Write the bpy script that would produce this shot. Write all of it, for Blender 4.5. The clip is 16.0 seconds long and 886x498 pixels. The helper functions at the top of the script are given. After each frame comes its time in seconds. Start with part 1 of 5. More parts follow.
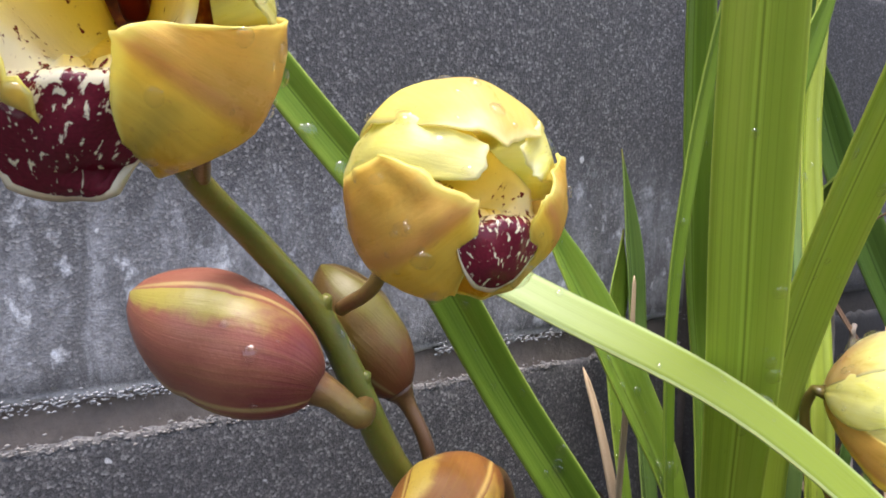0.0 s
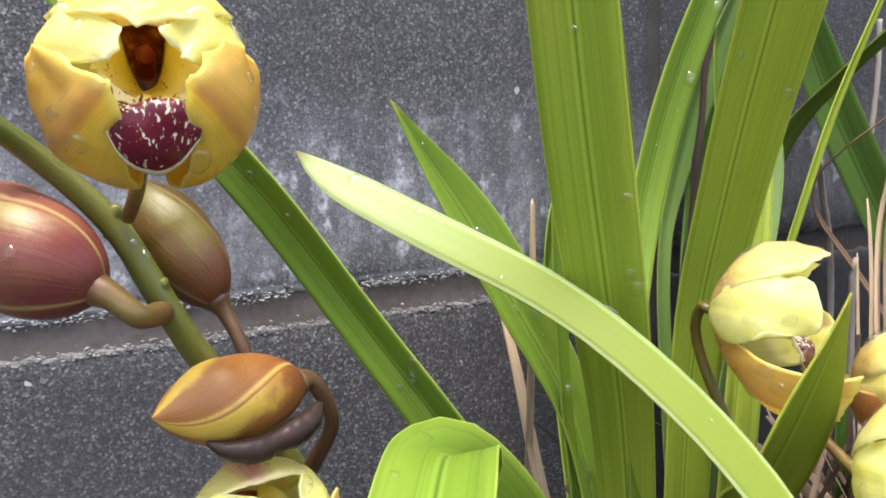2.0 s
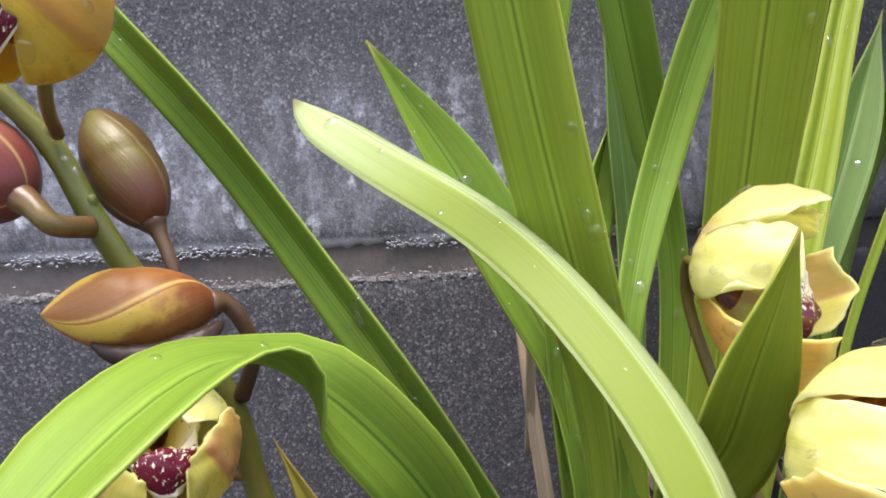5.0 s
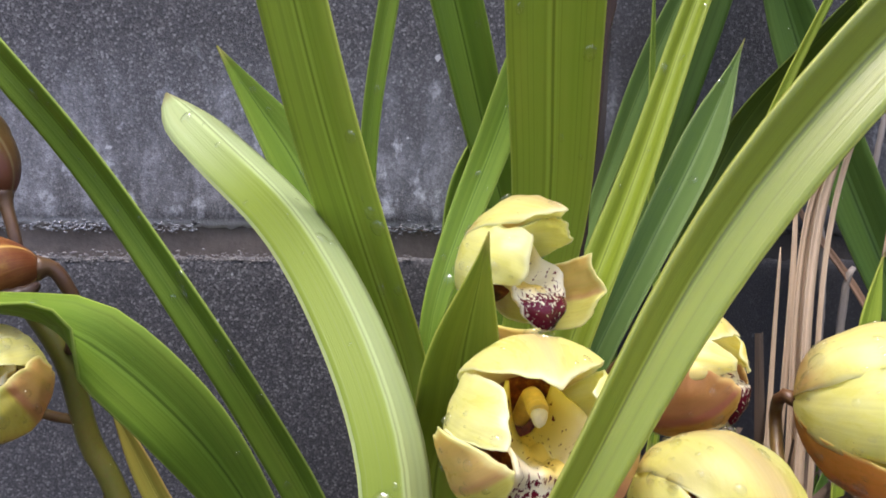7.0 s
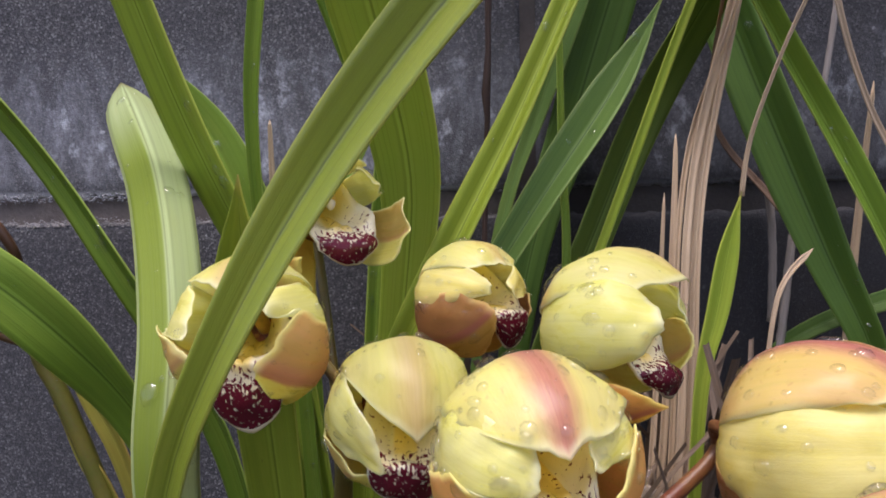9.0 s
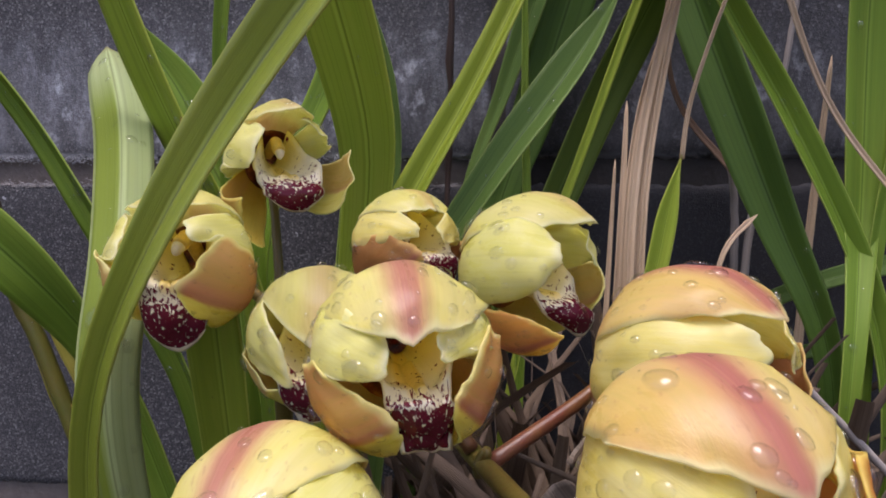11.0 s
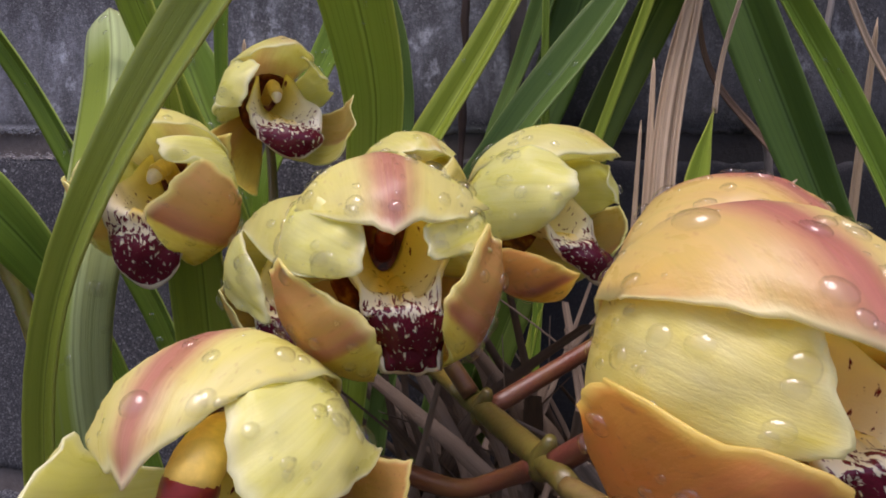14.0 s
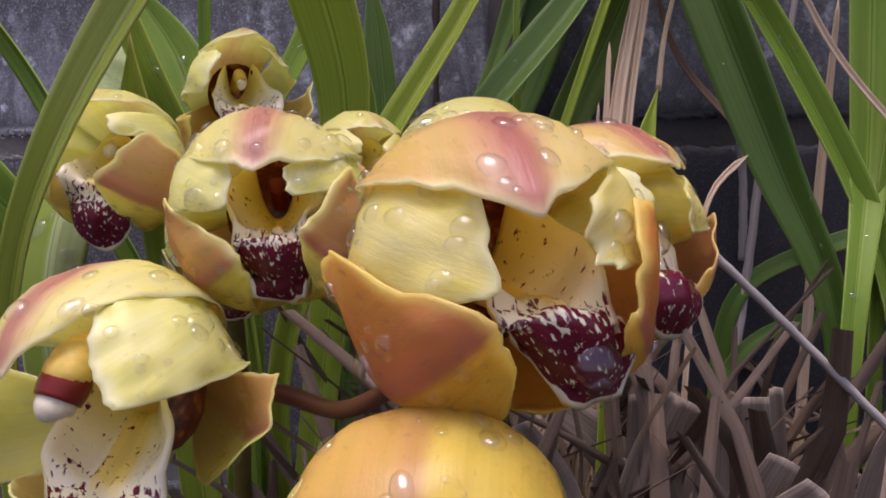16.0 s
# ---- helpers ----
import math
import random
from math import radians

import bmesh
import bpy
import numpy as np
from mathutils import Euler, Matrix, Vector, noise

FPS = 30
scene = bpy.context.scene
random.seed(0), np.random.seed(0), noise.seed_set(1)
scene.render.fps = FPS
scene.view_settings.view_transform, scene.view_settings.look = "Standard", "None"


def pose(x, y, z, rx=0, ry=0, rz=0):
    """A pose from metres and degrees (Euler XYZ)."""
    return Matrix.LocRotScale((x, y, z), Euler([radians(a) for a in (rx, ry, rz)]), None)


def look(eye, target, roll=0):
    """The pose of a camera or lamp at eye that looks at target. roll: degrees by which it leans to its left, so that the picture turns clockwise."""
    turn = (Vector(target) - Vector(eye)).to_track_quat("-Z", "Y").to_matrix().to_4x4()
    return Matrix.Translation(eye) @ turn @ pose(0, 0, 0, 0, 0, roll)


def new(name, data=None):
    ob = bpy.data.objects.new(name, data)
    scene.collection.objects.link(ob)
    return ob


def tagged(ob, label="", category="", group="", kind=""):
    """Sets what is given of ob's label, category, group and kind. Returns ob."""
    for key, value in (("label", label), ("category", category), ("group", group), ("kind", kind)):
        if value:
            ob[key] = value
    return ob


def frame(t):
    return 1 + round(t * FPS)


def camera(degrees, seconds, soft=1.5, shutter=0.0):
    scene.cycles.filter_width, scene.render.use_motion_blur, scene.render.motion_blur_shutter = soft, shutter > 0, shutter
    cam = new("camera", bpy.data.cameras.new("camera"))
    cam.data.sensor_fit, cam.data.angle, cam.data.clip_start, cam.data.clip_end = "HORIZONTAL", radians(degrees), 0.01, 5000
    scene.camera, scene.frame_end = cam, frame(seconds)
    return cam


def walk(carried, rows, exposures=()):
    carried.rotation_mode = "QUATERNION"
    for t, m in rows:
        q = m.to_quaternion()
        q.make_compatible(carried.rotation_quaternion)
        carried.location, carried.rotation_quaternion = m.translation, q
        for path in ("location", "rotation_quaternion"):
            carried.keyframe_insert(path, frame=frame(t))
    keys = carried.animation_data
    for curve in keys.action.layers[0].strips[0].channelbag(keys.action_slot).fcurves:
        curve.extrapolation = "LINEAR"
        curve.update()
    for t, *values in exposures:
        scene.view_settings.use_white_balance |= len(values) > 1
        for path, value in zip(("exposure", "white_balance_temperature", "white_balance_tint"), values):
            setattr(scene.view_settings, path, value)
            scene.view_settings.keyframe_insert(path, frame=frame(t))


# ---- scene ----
cam = camera(60.4, 16.0, soft=1.8)
PATH = [
    (0, (0.3227, 0.0116, 0.4791), (0.4312, 0.1782, 0.4568), 1.10),
    (0.5, (0.3409, -0.0017, 0.4744), (0.4413, 0.1693, 0.4482), -0.16),
    (1, (0.3558, -0.0146, 0.4684), (0.4504, 0.1595, 0.4413), -0.36),
    (1.5, (0.3711, -0.0163, 0.4661), (0.4616, 0.1596, 0.4364), -1.39),
    (2, (0.3857, -0.0287, 0.4632), (0.4708, 0.1498, 0.4335), -1.72),
    (2.5, (0.3898, -0.0382, 0.4629), (0.4733, 0.1408, 0.4316), -1.96),
    (3, (0.3984, -0.0427, 0.4528), (0.4789, 0.1378, 0.4223), -2.56),
    (3.5, (0.4236, -0.0392, 0.4459), (0.4974, 0.1436, 0.4123), -4.49),
    (3.7, (0.4247, -0.0406, 0.4441), (0.4970, 0.1428, 0.4104), -3.94),
    (5.8, (0.4732, -0.0498, 0.4383), (0.4971, 0.1476, 0.4167), -1.50),
    (6, (0.4761, -0.0564, 0.4470), (0.5032, 0.1404, 0.4238), -1.86),
    (6.5, (0.4970, -0.0750, 0.4473), (0.5247, 0.1219, 0.4257), -1.13),
    (7, (0.5141, -0.0863, 0.4426), (0.5472, 0.1090, 0.4151), 1.74),
    (7.5, (0.5468, -0.1020, 0.4374), (0.5781, 0.0930, 0.4060), -0.02),
    (8, (0.5805, -0.1180, 0.4306), (0.5923, 0.0791, 0.3987), 0.04),
    (8.5, (0.6003, -0.1303, 0.4346), (0.6004, 0.0670, 0.4020), -0.96),
    (9, (0.6305, -0.1286, 0.4334), (0.6182, 0.0685, 0.4022), -1.51),
    (9.2, (0.6304, -0.1322, 0.4336), (0.6198, 0.0650, 0.4022), -1.17),
    (11.3, (0.6666, -0.1417, 0.4132), (0.6462, 0.0549, 0.3826), -0.28),
    (11.5, (0.6675, -0.1393, 0.4109), (0.6492, 0.0577, 0.3815), 0.00),
    (12, (0.6739, -0.1415, 0.4033), (0.6562, 0.0560, 0.3766), 0.91),
    (12.5, (0.6826, -0.1368, 0.3971), (0.6639, 0.0607, 0.3717), 0.36),
    (13, (0.6839, -0.1328, 0.3914), (0.6625, 0.0645, 0.3670), 0.10),
    (13.5, (0.6788, -0.1305, 0.3948), (0.6543, 0.0664, 0.3693), -0.25),
    (14, (0.6671, -0.1213, 0.3887), (0.6408, 0.0755, 0.3646), 0.44),
    (14.5, (0.6632, -0.1203, 0.3827), (0.6352, 0.0764, 0.3596), 0.47),
    (15, (0.6711, -0.1234, 0.3776), (0.6415, 0.0733, 0.3569), 0.22),
    (15.5, (0.6890, -0.1258, 0.3787), (0.6565, 0.0704, 0.3576), 0.18),
    (16, (0.7050, -0.1327, 0.3764), (0.6653, 0.0622, 0.3557), -0.55),
]
EXPOSURES = [(0, 1.72, 6500, 14), (0.8, 1.98, 6550, 11), (3.5, 1.9, 6500, 15), (6.5, 1.68, 6250, 18), (7.5, 1.26, 6250, 20), (9, 1.07, 6250, 22), (11.5, 0.78, 6280, 25), (14, 0.71, 6300, 27), (15.3, 0.68, 6250, 30), (16, 0.82, 6200, 32)]
walk(cam, [(t, look(eye, target, roll)) for t, eye, target, roll in PATH], EXPOSURES)

# ---- world and light: a bright overcast sky over a garden wall ----
world = bpy.data.worlds.new("world")
scene.world = world
world.use_nodes = True
wn = world.node_tree.nodes
sky = wn.new("ShaderNodeTexSky")
sky.sky_type = "NISHITA"
sky.sun_disc = False
sky.sun_elevation, sky.sun_rotation = radians(78), radians(200)
sky.air_density, sky.dust_density = 1.0, 4.0
wn["Background"].inputs["Strength"].default_value = 0.12
world.node_tree.links.new(sky.outputs["Color"], wn["Background"].inputs["Color"])
sun_data = bpy.data.lights.new("sun", "SUN")
sun_data.energy, sun_data.angle, sun_data.color = 1.5, radians(35), (1.0, 0.97, 0.92)
sun = new("sun", sun_data)
sun.matrix_world = look((-0.05, -0.22, 1.6), (0.1, 0.0, 0.0))


# ---- materials ----
def material(name):
    m = bpy.data.materials.new(name)
    m.use_nodes = True
    t = m.node_tree
    return m, t.nodes, t.links, t.nodes["Principled BSDF"]


def ramp(nodes, links, src, stops, interp="LINEAR"):
    n = nodes.new("ShaderNodeValToRGB")
    n.color_ramp.interpolation = interp
    el = n.color_ramp.elements
    while len(el) < len(stops):
        el.new(0.5)
    for e, (p, c) in zip(el, stops):
        e.position, e.color = p, (*c, 1) if len(c) == 3 else c
    links.new(src, n.inputs["Fac"])
    return n.outputs["Color"]


def noise_tex(nodes, links, vec, scale, detail=4.0, rough=0.6, dist=0.0):
    n = nodes.new("ShaderNodeTexNoise")
    n.inputs["Scale"].default_value, n.inputs["Detail"].default_value = scale, detail
    n.inputs["Roughness"].default_value, n.inputs["Distortion"].default_value = rough, dist
    links.new(vec, n.inputs["Vector"])
    return n.outputs["Fac"]


def mixc(nodes, links, fac, a, b, mode="MIX"):
    n = nodes.new("ShaderNodeMix")
    n.data_type, n.blend_type = "RGBA", mode
    for sock, v in ((n.inputs[0], fac), (n.inputs[6], a), (n.inputs[7], b)):
        if isinstance(v, (int, float)):
            sock.default_value = v
        elif isinstance(v, tuple):
            sock.default_value = (*v, 1)
        else:
            links.new(v, sock)
    return n.outputs[2]


def calc(nodes, links, op, a, b=0.0, c=None, clamp=False):
    n = nodes.new("ShaderNodeMath")
    n.operation, n.use_clamp = op, clamp
    for sock, v in zip(n.inputs, (a, b, c)):
        if v is None:
            continue
        if isinstance(v, (int, float)):
            sock.default_value = v
        else:
            links.new(v, sock)
    return n.outputs[0]


def smooth(nodes, links, v, lo, hi):
    n = nodes.new("ShaderNodeMapRange")
    n.interpolation_type = "SMOOTHSTEP"
    links.new(v, n.inputs["Value"])
    n.inputs["From Min"].default_value, n.inputs["From Max"].default_value = lo, hi
    return n.outputs["Result"]


def bump(nodes, links, bsdf, height, strength, distance):
    n = nodes.new("ShaderNodeBump")
    n.inputs["Strength"].default_value, n.inputs["Distance"].default_value = strength, distance
    links.new(height, n.inputs["Height"])
    links.new(n.outputs["Normal"], bsdf.inputs["Normal"])
    return n.outputs["Normal"]


def stretch(nodes, links, vec, scale):
    n = nodes.new("ShaderNodeMapping")
    n.inputs["Scale"].default_value = scale
    links.new(vec, n.inputs["Vector"])
    return n.outputs["Vector"]


def translucent(m, nodes, links, bsdf, color, amount):
    """Lets part of the light through a thin leaf or petal."""
    tr, mx = nodes.new("ShaderNodeBsdfTranslucent"), nodes.new("ShaderNodeMixShader")
    links.new(color, tr.inputs["Color"])
    mx.inputs[0].default_value = amount
    links.new(bsdf.outputs[0], mx.inputs[1])
    links.new(tr.outputs[0], mx.inputs[2])
    links.new(mx.outputs[0], nodes["Material Output"].inputs["Surface"])


def concrete_material():
    """Weathered concrete block: dark grey aggregate, lime bloom low on each block, plant shade painted in at the right.
    """
    m, n, l, b = material("concrete_block")
    geo = n.new("ShaderNodeNewGeometry")
    pos = geo.outputs["Position"]
    coarse = noise_tex(n, l, pos, 9, 3)
    fine = noise_tex(n, l, pos, 1200, 4, 0.8)
    grit = n.new("ShaderNodeTexVoronoi")
    grit.inputs["Scale"].default_value = 1050
    l.new(pos, grit.inputs["Vector"])
    base = ramp(n, l, fine, [(0.36, (0.006, 0.006, 0.008)), (0.5, (0.062, 0.062, 0.069)), (0.64, (0.27, 0.27, 0.275))])
    stone = ramp(n, l, grit.outputs["Color"], [(0.1, (0.010, 0.010, 0.012)), (0.5, (0.052, 0.051, 0.053)), (0.72, (0.13, 0.125, 0.125)), (0.95, (0.40, 0.40, 0.40))])
    base = mixc(n, l, 0.62, base, stone)
    base = mixc(n, l, calc(n, l, "MULTIPLY", ramp(n, l, coarse, [(0.35, (0, 0, 0)), (0.7, (1, 1, 1))]), 0.45), base, (0.05, 0.05, 0.055))
    # lime bloom: streaks that hang in the lower third of the upper course
    sep = n.new("ShaderNodeSeparateXYZ")
    l.new(pos, sep.inputs[0])
    streak = noise_tex(n, l, stretch(n, l, pos, (95, 30, 34)), 1.0, 6, 0.66, 0.5)
    band = calc(n, l, "MULTIPLY", smooth(n, l, sep.outputs[2], 0.399, 0.415), calc(n, l, "SUBTRACT", 1.0, smooth(n, l, sep.outputs[2], 0.43, 0.495)))
    bloom = calc(n, l, "MULTIPLY", ramp(n, l, streak, [(0.42, (0, 0, 0)), (0.72, (1, 1, 1))]), band)
    spot = ramp(n, l, noise_tex(n, l, stretch(n, l, pos, (110, 30, 75)), 1.0, 4, 0.6), [(0.575, (0, 0, 0)), (0.68, (1, 1, 1))])
    grain = ramp(n, l, noise_tex(n, l, pos, 420, 3, 0.7), [(0.36, (0.25, 0.25, 0.25)), (0.56, (1, 1, 1))])
    bloom = calc(n, l, "MULTIPLY", bloom, grain)
    bloom2 = calc(n, l, "MULTIPLY", calc(n, l, "MULTIPLY", spot, band), grain)
    haze = calc(n, l, "MULTIPLY", band, 0.30)
    base = mixc(n, l, haze, base, (0.24, 0.25, 0.27))
    base = mixc(n, l, calc(n, l, "MULTIPLY", bloom, 0.75), base, (0.46, 0.48, 0.52))
    base = mixc(n, l, calc(n, l, "MULTIPLY", bloom2, 0.95), base, (0.62, 0.65, 0.70))
    # a pale crust of lime along the arris over the joint
    crust_n = noise_tex(n, l, stretch(n, l, pos, (150, 60, 220)), 1.0, 3, 0.6)
    edge = calc(n, l, "SUBTRACT", 1.0, smooth(n, l, sep.outputs[2], 0.4022, 0.4058))
    above = smooth(n, l, sep.outputs[2], 0.3955, 0.3985)
    crust = calc(n, l, "MULTIPLY", calc(n, l, "MULTIPLY", edge, above), ramp(n, l, crust_n, [(0.34, (0, 0, 0)), (0.46, (1, 1, 1))]))
    base = mixc(n, l, calc(n, l, "MULTIPLY", crust, 0.85), base, (0.66, 0.67, 0.68))
    edge2 = calc(n, l, "MULTIPLY", smooth(n, l, sep.outputs[2], 0.3845, 0.3868), calc(n, l, "SUBTRACT", 1.0, smooth(n, l, sep.outputs[2], 0.389, 0.392)))
    crust2 = calc(n, l, "MULTIPLY", edge2, ramp(n, l, crust_n, [(0.4, (0, 0, 0)), (0.65, (1, 1, 1))]))
    base = mixc(n, l, calc(n, l, "MULTIPLY", crust2, 0.5), base, (0.42, 0.40, 0.38))
    white = ramp(n, l, noise_tex(n, l, pos, 150, 2, 0.5), [(0.745, (0, 0, 0)), (0.765, (1, 1, 1))])
    base = mixc(n, l, calc(n, l, "MULTIPLY", white, 0.7), base, (0.6, 0.61, 0.63))
    # the plants' shade on the right of the wall, painted in, deeper low down
    shaded = smooth(n, l, calc(n, l, "ADD", sep.outputs[0], calc(n, l, "MULTIPLY", noise_tex(n, l, pos, 14, 4, 0.6), 0.14)), 0.64, 0.75)
    shaded = calc(n, l, "MULTIPLY", shaded, calc(n, l, "SUBTRACT", 1.0, smooth(n, l, sep.outputs[0], 1.0, 1.5)))
    base = mixc(n, l, calc(n, l, "MULTIPLY", shaded, calc(n, l, "MULTIPLY_ADD", smooth(n, l, sep.outputs[2], 0.385, 0.44), -0.34, 0.9)), base, (0.012, 0.012, 0.014))
    l.new(base, b.inputs["Base Color"])
    b.inputs["Roughness"].default_value = 0.78
    h = calc(n, l, "ADD", calc(n, l, "MULTIPLY", fine, 1.0), calc(n, l, "MULTIPLY", grit.outputs["Distance"], 0.7))
    bump(n, l, b, h, 0.5, 0.0006)
    return m


def mortar_material(name, dark, light):
    m, n, l, b = material(name)
    geo = n.new("ShaderNodeNewGeometry")
    f = noise_tex(n, l, geo.outputs["Position"], 160, 5, 0.7)
    c = noise_tex(n, l, geo.outputs["Position"], 22, 3, 0.6)
    col = mixc(n, l, c, ramp(n, l, f, [(0.3, dark), (0.75, light)]), tuple((x + y) / 2 for x, y in zip(dark, light)))
    sep = n.new("ShaderNodeSeparateXYZ")
    l.new(geo.outputs["Position"], sep.inputs[0])
    # the joints take the same painted plant shade at the right
    shaded = smooth(n, l, calc(n, l, "ADD", sep.outputs[0], calc(n, l, "MULTIPLY", noise_tex(n, l, geo.outputs["Position"], 14, 4, 0.6), 0.14)), 0.64, 0.75)
    shaded = calc(n, l, "MULTIPLY", shaded, calc(n, l, "SUBTRACT", 1.0, smooth(n, l, sep.outputs[0], 1.0, 1.5)))
    col = mixc(n, l, calc(n, l, "MULTIPLY", shaded, 0.85), col, (0.016, 0.015, 0.015))
    l.new(col, b.inputs["Base Color"])
    b.inputs["Roughness"].default_value = 0.85
    bump(n, l, b, f, 0.6, 0.0015)
    return m


def soil_material():
    m, n, l, b = material("soil")
    geo = n.new("ShaderNodeNewGeometry")
    f = noise_tex(n, l, geo.outputs["Position"], 60, 6, 0.7)
    col = ramp(n, l, f, [(0.3, (0.018, 0.014, 0.011)), (0.6, (0.05, 0.038, 0.028)), (0.8, (0.10, 0.08, 0.06))])
    l.new(col, b.inputs["Base Color"])
    b.inputs["Roughness"].default_value = 0.9
    bump(n, l, b, f, 0.8, 0.01)
    return m


def leaf_material(name, dark, light, yellow, amount, gloss=0.42, half=0.0, spec=0.28):
    """Strap leaf: fine parallel veins along the blade, a paler midrib, yellowing blotches."""
    m, n, l, b = material(name)
    dark = tuple(0.65 * d + 0.35 * e for d, e in zip(dark, light))
    uv = n.new("ShaderNodeUVMap").outputs["UV"]
    info = n.new("ShaderNodeObjectInfo")
    add = n.new("ShaderNodeVectorMath")
    l.new(uv, add.inputs[0])
    comb = n.new("ShaderNodeCombineXYZ")
    for s in (0, 1, 2):
        l.new(calc(n, l, "MULTIPLY", info.outputs["Random"], 37.0), comb.inputs[s])
    l.new(comb.outputs[0], add.inputs[1])
    p = add.outputs[0]
    vein = noise_tex(n, l, stretch(n, l, p, (34, 0.9, 1)), 1.0, 3, 0.6)
    wide = noise_tex(n, l, stretch(n, l, p, (5, 1.6, 1)), 1.0, 3, 0.55)
    blot = noise_tex(n, l, stretch(n, l, p, (2.2, 5.0, 1)), 1.0, 4, 0.6)
    groove = ramp(n, l, noise_tex(n, l, stretch(n, l, p, (9, 0.25, 1)), 1.0, 1, 0.4), [(0.475, (0, 0, 0)), (0.5, (1, 1, 1)), (0.525, (0, 0, 0))])
    sep = n.new("ShaderNodeSeparateXYZ")
    l.new(uv, sep.inputs[0])
    across = calc(n, l, "ABSOLUTE", calc(n, l, "SUBTRACT", sep.outputs[0], 0.5))
    col = mixc(n, l, ramp(n, l, wide, [(0.3, (0, 0, 0)), (0.7, (1, 1, 1))]), dark, light)
    col = mixc(n, l, calc(n, l, "MULTIPLY", ramp(n, l, blot, [(0.48, (0, 0, 0)), (0.75, (1, 1, 1))]), amount), col, yellow)
    col = mixc(n, l, calc(n, l, "MULTIPLY", ramp(n, l, vein, [(0.42, (0, 0, 0)), (0.6, (1, 1, 1))]), 0.06), col, tuple(v * 0.72 for v in dark))
    rib = calc(n, l, "ABSOLUTE", calc(n, l, "SUBTRACT", across, 0.045))
    col = mixc(n, l, calc(n, l, "MULTIPLY", calc(n, l, "SUBTRACT", 1.0, smooth(n, l, rib, 0.0, 0.04)), 0.4), col, tuple(min(1, v * 1.4 + 0.02) for v in light))
    col = mixc(n, l, calc(n, l, "MULTIPLY", calc(n, l, "SUBTRACT", 1.0, smooth(n, l, across, 0.006, 0.022)), 0.6), col, tuple(v * 0.45 for v in dark))
    col = mixc(n, l, calc(n, l, "MULTIPLY", smooth(n, l, across, 0.475, 0.5), 0.55), col, tuple(min(1, v * 1.5 + 0.05) for v in yellow))
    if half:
        # olive paints the shaded half of the fold; the base is greener by nature
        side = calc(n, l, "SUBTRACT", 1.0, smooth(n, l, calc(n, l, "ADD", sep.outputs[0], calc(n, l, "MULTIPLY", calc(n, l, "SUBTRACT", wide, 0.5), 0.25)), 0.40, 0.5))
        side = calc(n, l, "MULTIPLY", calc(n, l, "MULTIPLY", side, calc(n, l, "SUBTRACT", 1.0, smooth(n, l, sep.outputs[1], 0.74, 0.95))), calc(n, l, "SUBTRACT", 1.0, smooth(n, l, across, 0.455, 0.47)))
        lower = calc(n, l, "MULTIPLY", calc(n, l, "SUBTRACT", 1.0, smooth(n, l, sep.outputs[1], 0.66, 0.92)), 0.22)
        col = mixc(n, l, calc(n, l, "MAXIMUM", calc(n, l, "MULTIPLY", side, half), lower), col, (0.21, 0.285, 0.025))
    speck = ramp(n, l, noise_tex(n, l, stretch(n, l, p, (9, 40, 1)), 1.0, 2, 0.5), [(0.77, (0, 0, 0)), (0.80, (1, 1, 1))])
    col = mixc(n, l, calc(n, l, "MULTIPLY", speck, 0.5), col, (0.10, 0.07, 0.02))
    col = mixc(n, l, calc(n, l, "MULTIPLY", groove, 0.3), col, tuple(v * 0.5 for v in dark))
    tip = smooth(n, l, sep.outputs[1], 0.965, 1.0)
    col = mixc(n, l, calc(n, l, "MULTIPLY", tip, 0.6), col, (0.22, 0.13, 0.035))
    l.new(col, b.inputs["Base Color"])
    l.new(calc(n, l, "ADD", gloss, calc(n, l, "MULTIPLY", vein, 0.16)), b.inputs["Roughness"])
    b.inputs["Specular IOR Level"].default_value = spec
    bump(n, l, b, calc(n, l, "ADD", vein, calc(n, l, "MULTIPLY", wide, 0.6)), 0.35, 0.0006)
    translucent(m, n, l, b, col, 0.33)
    return m


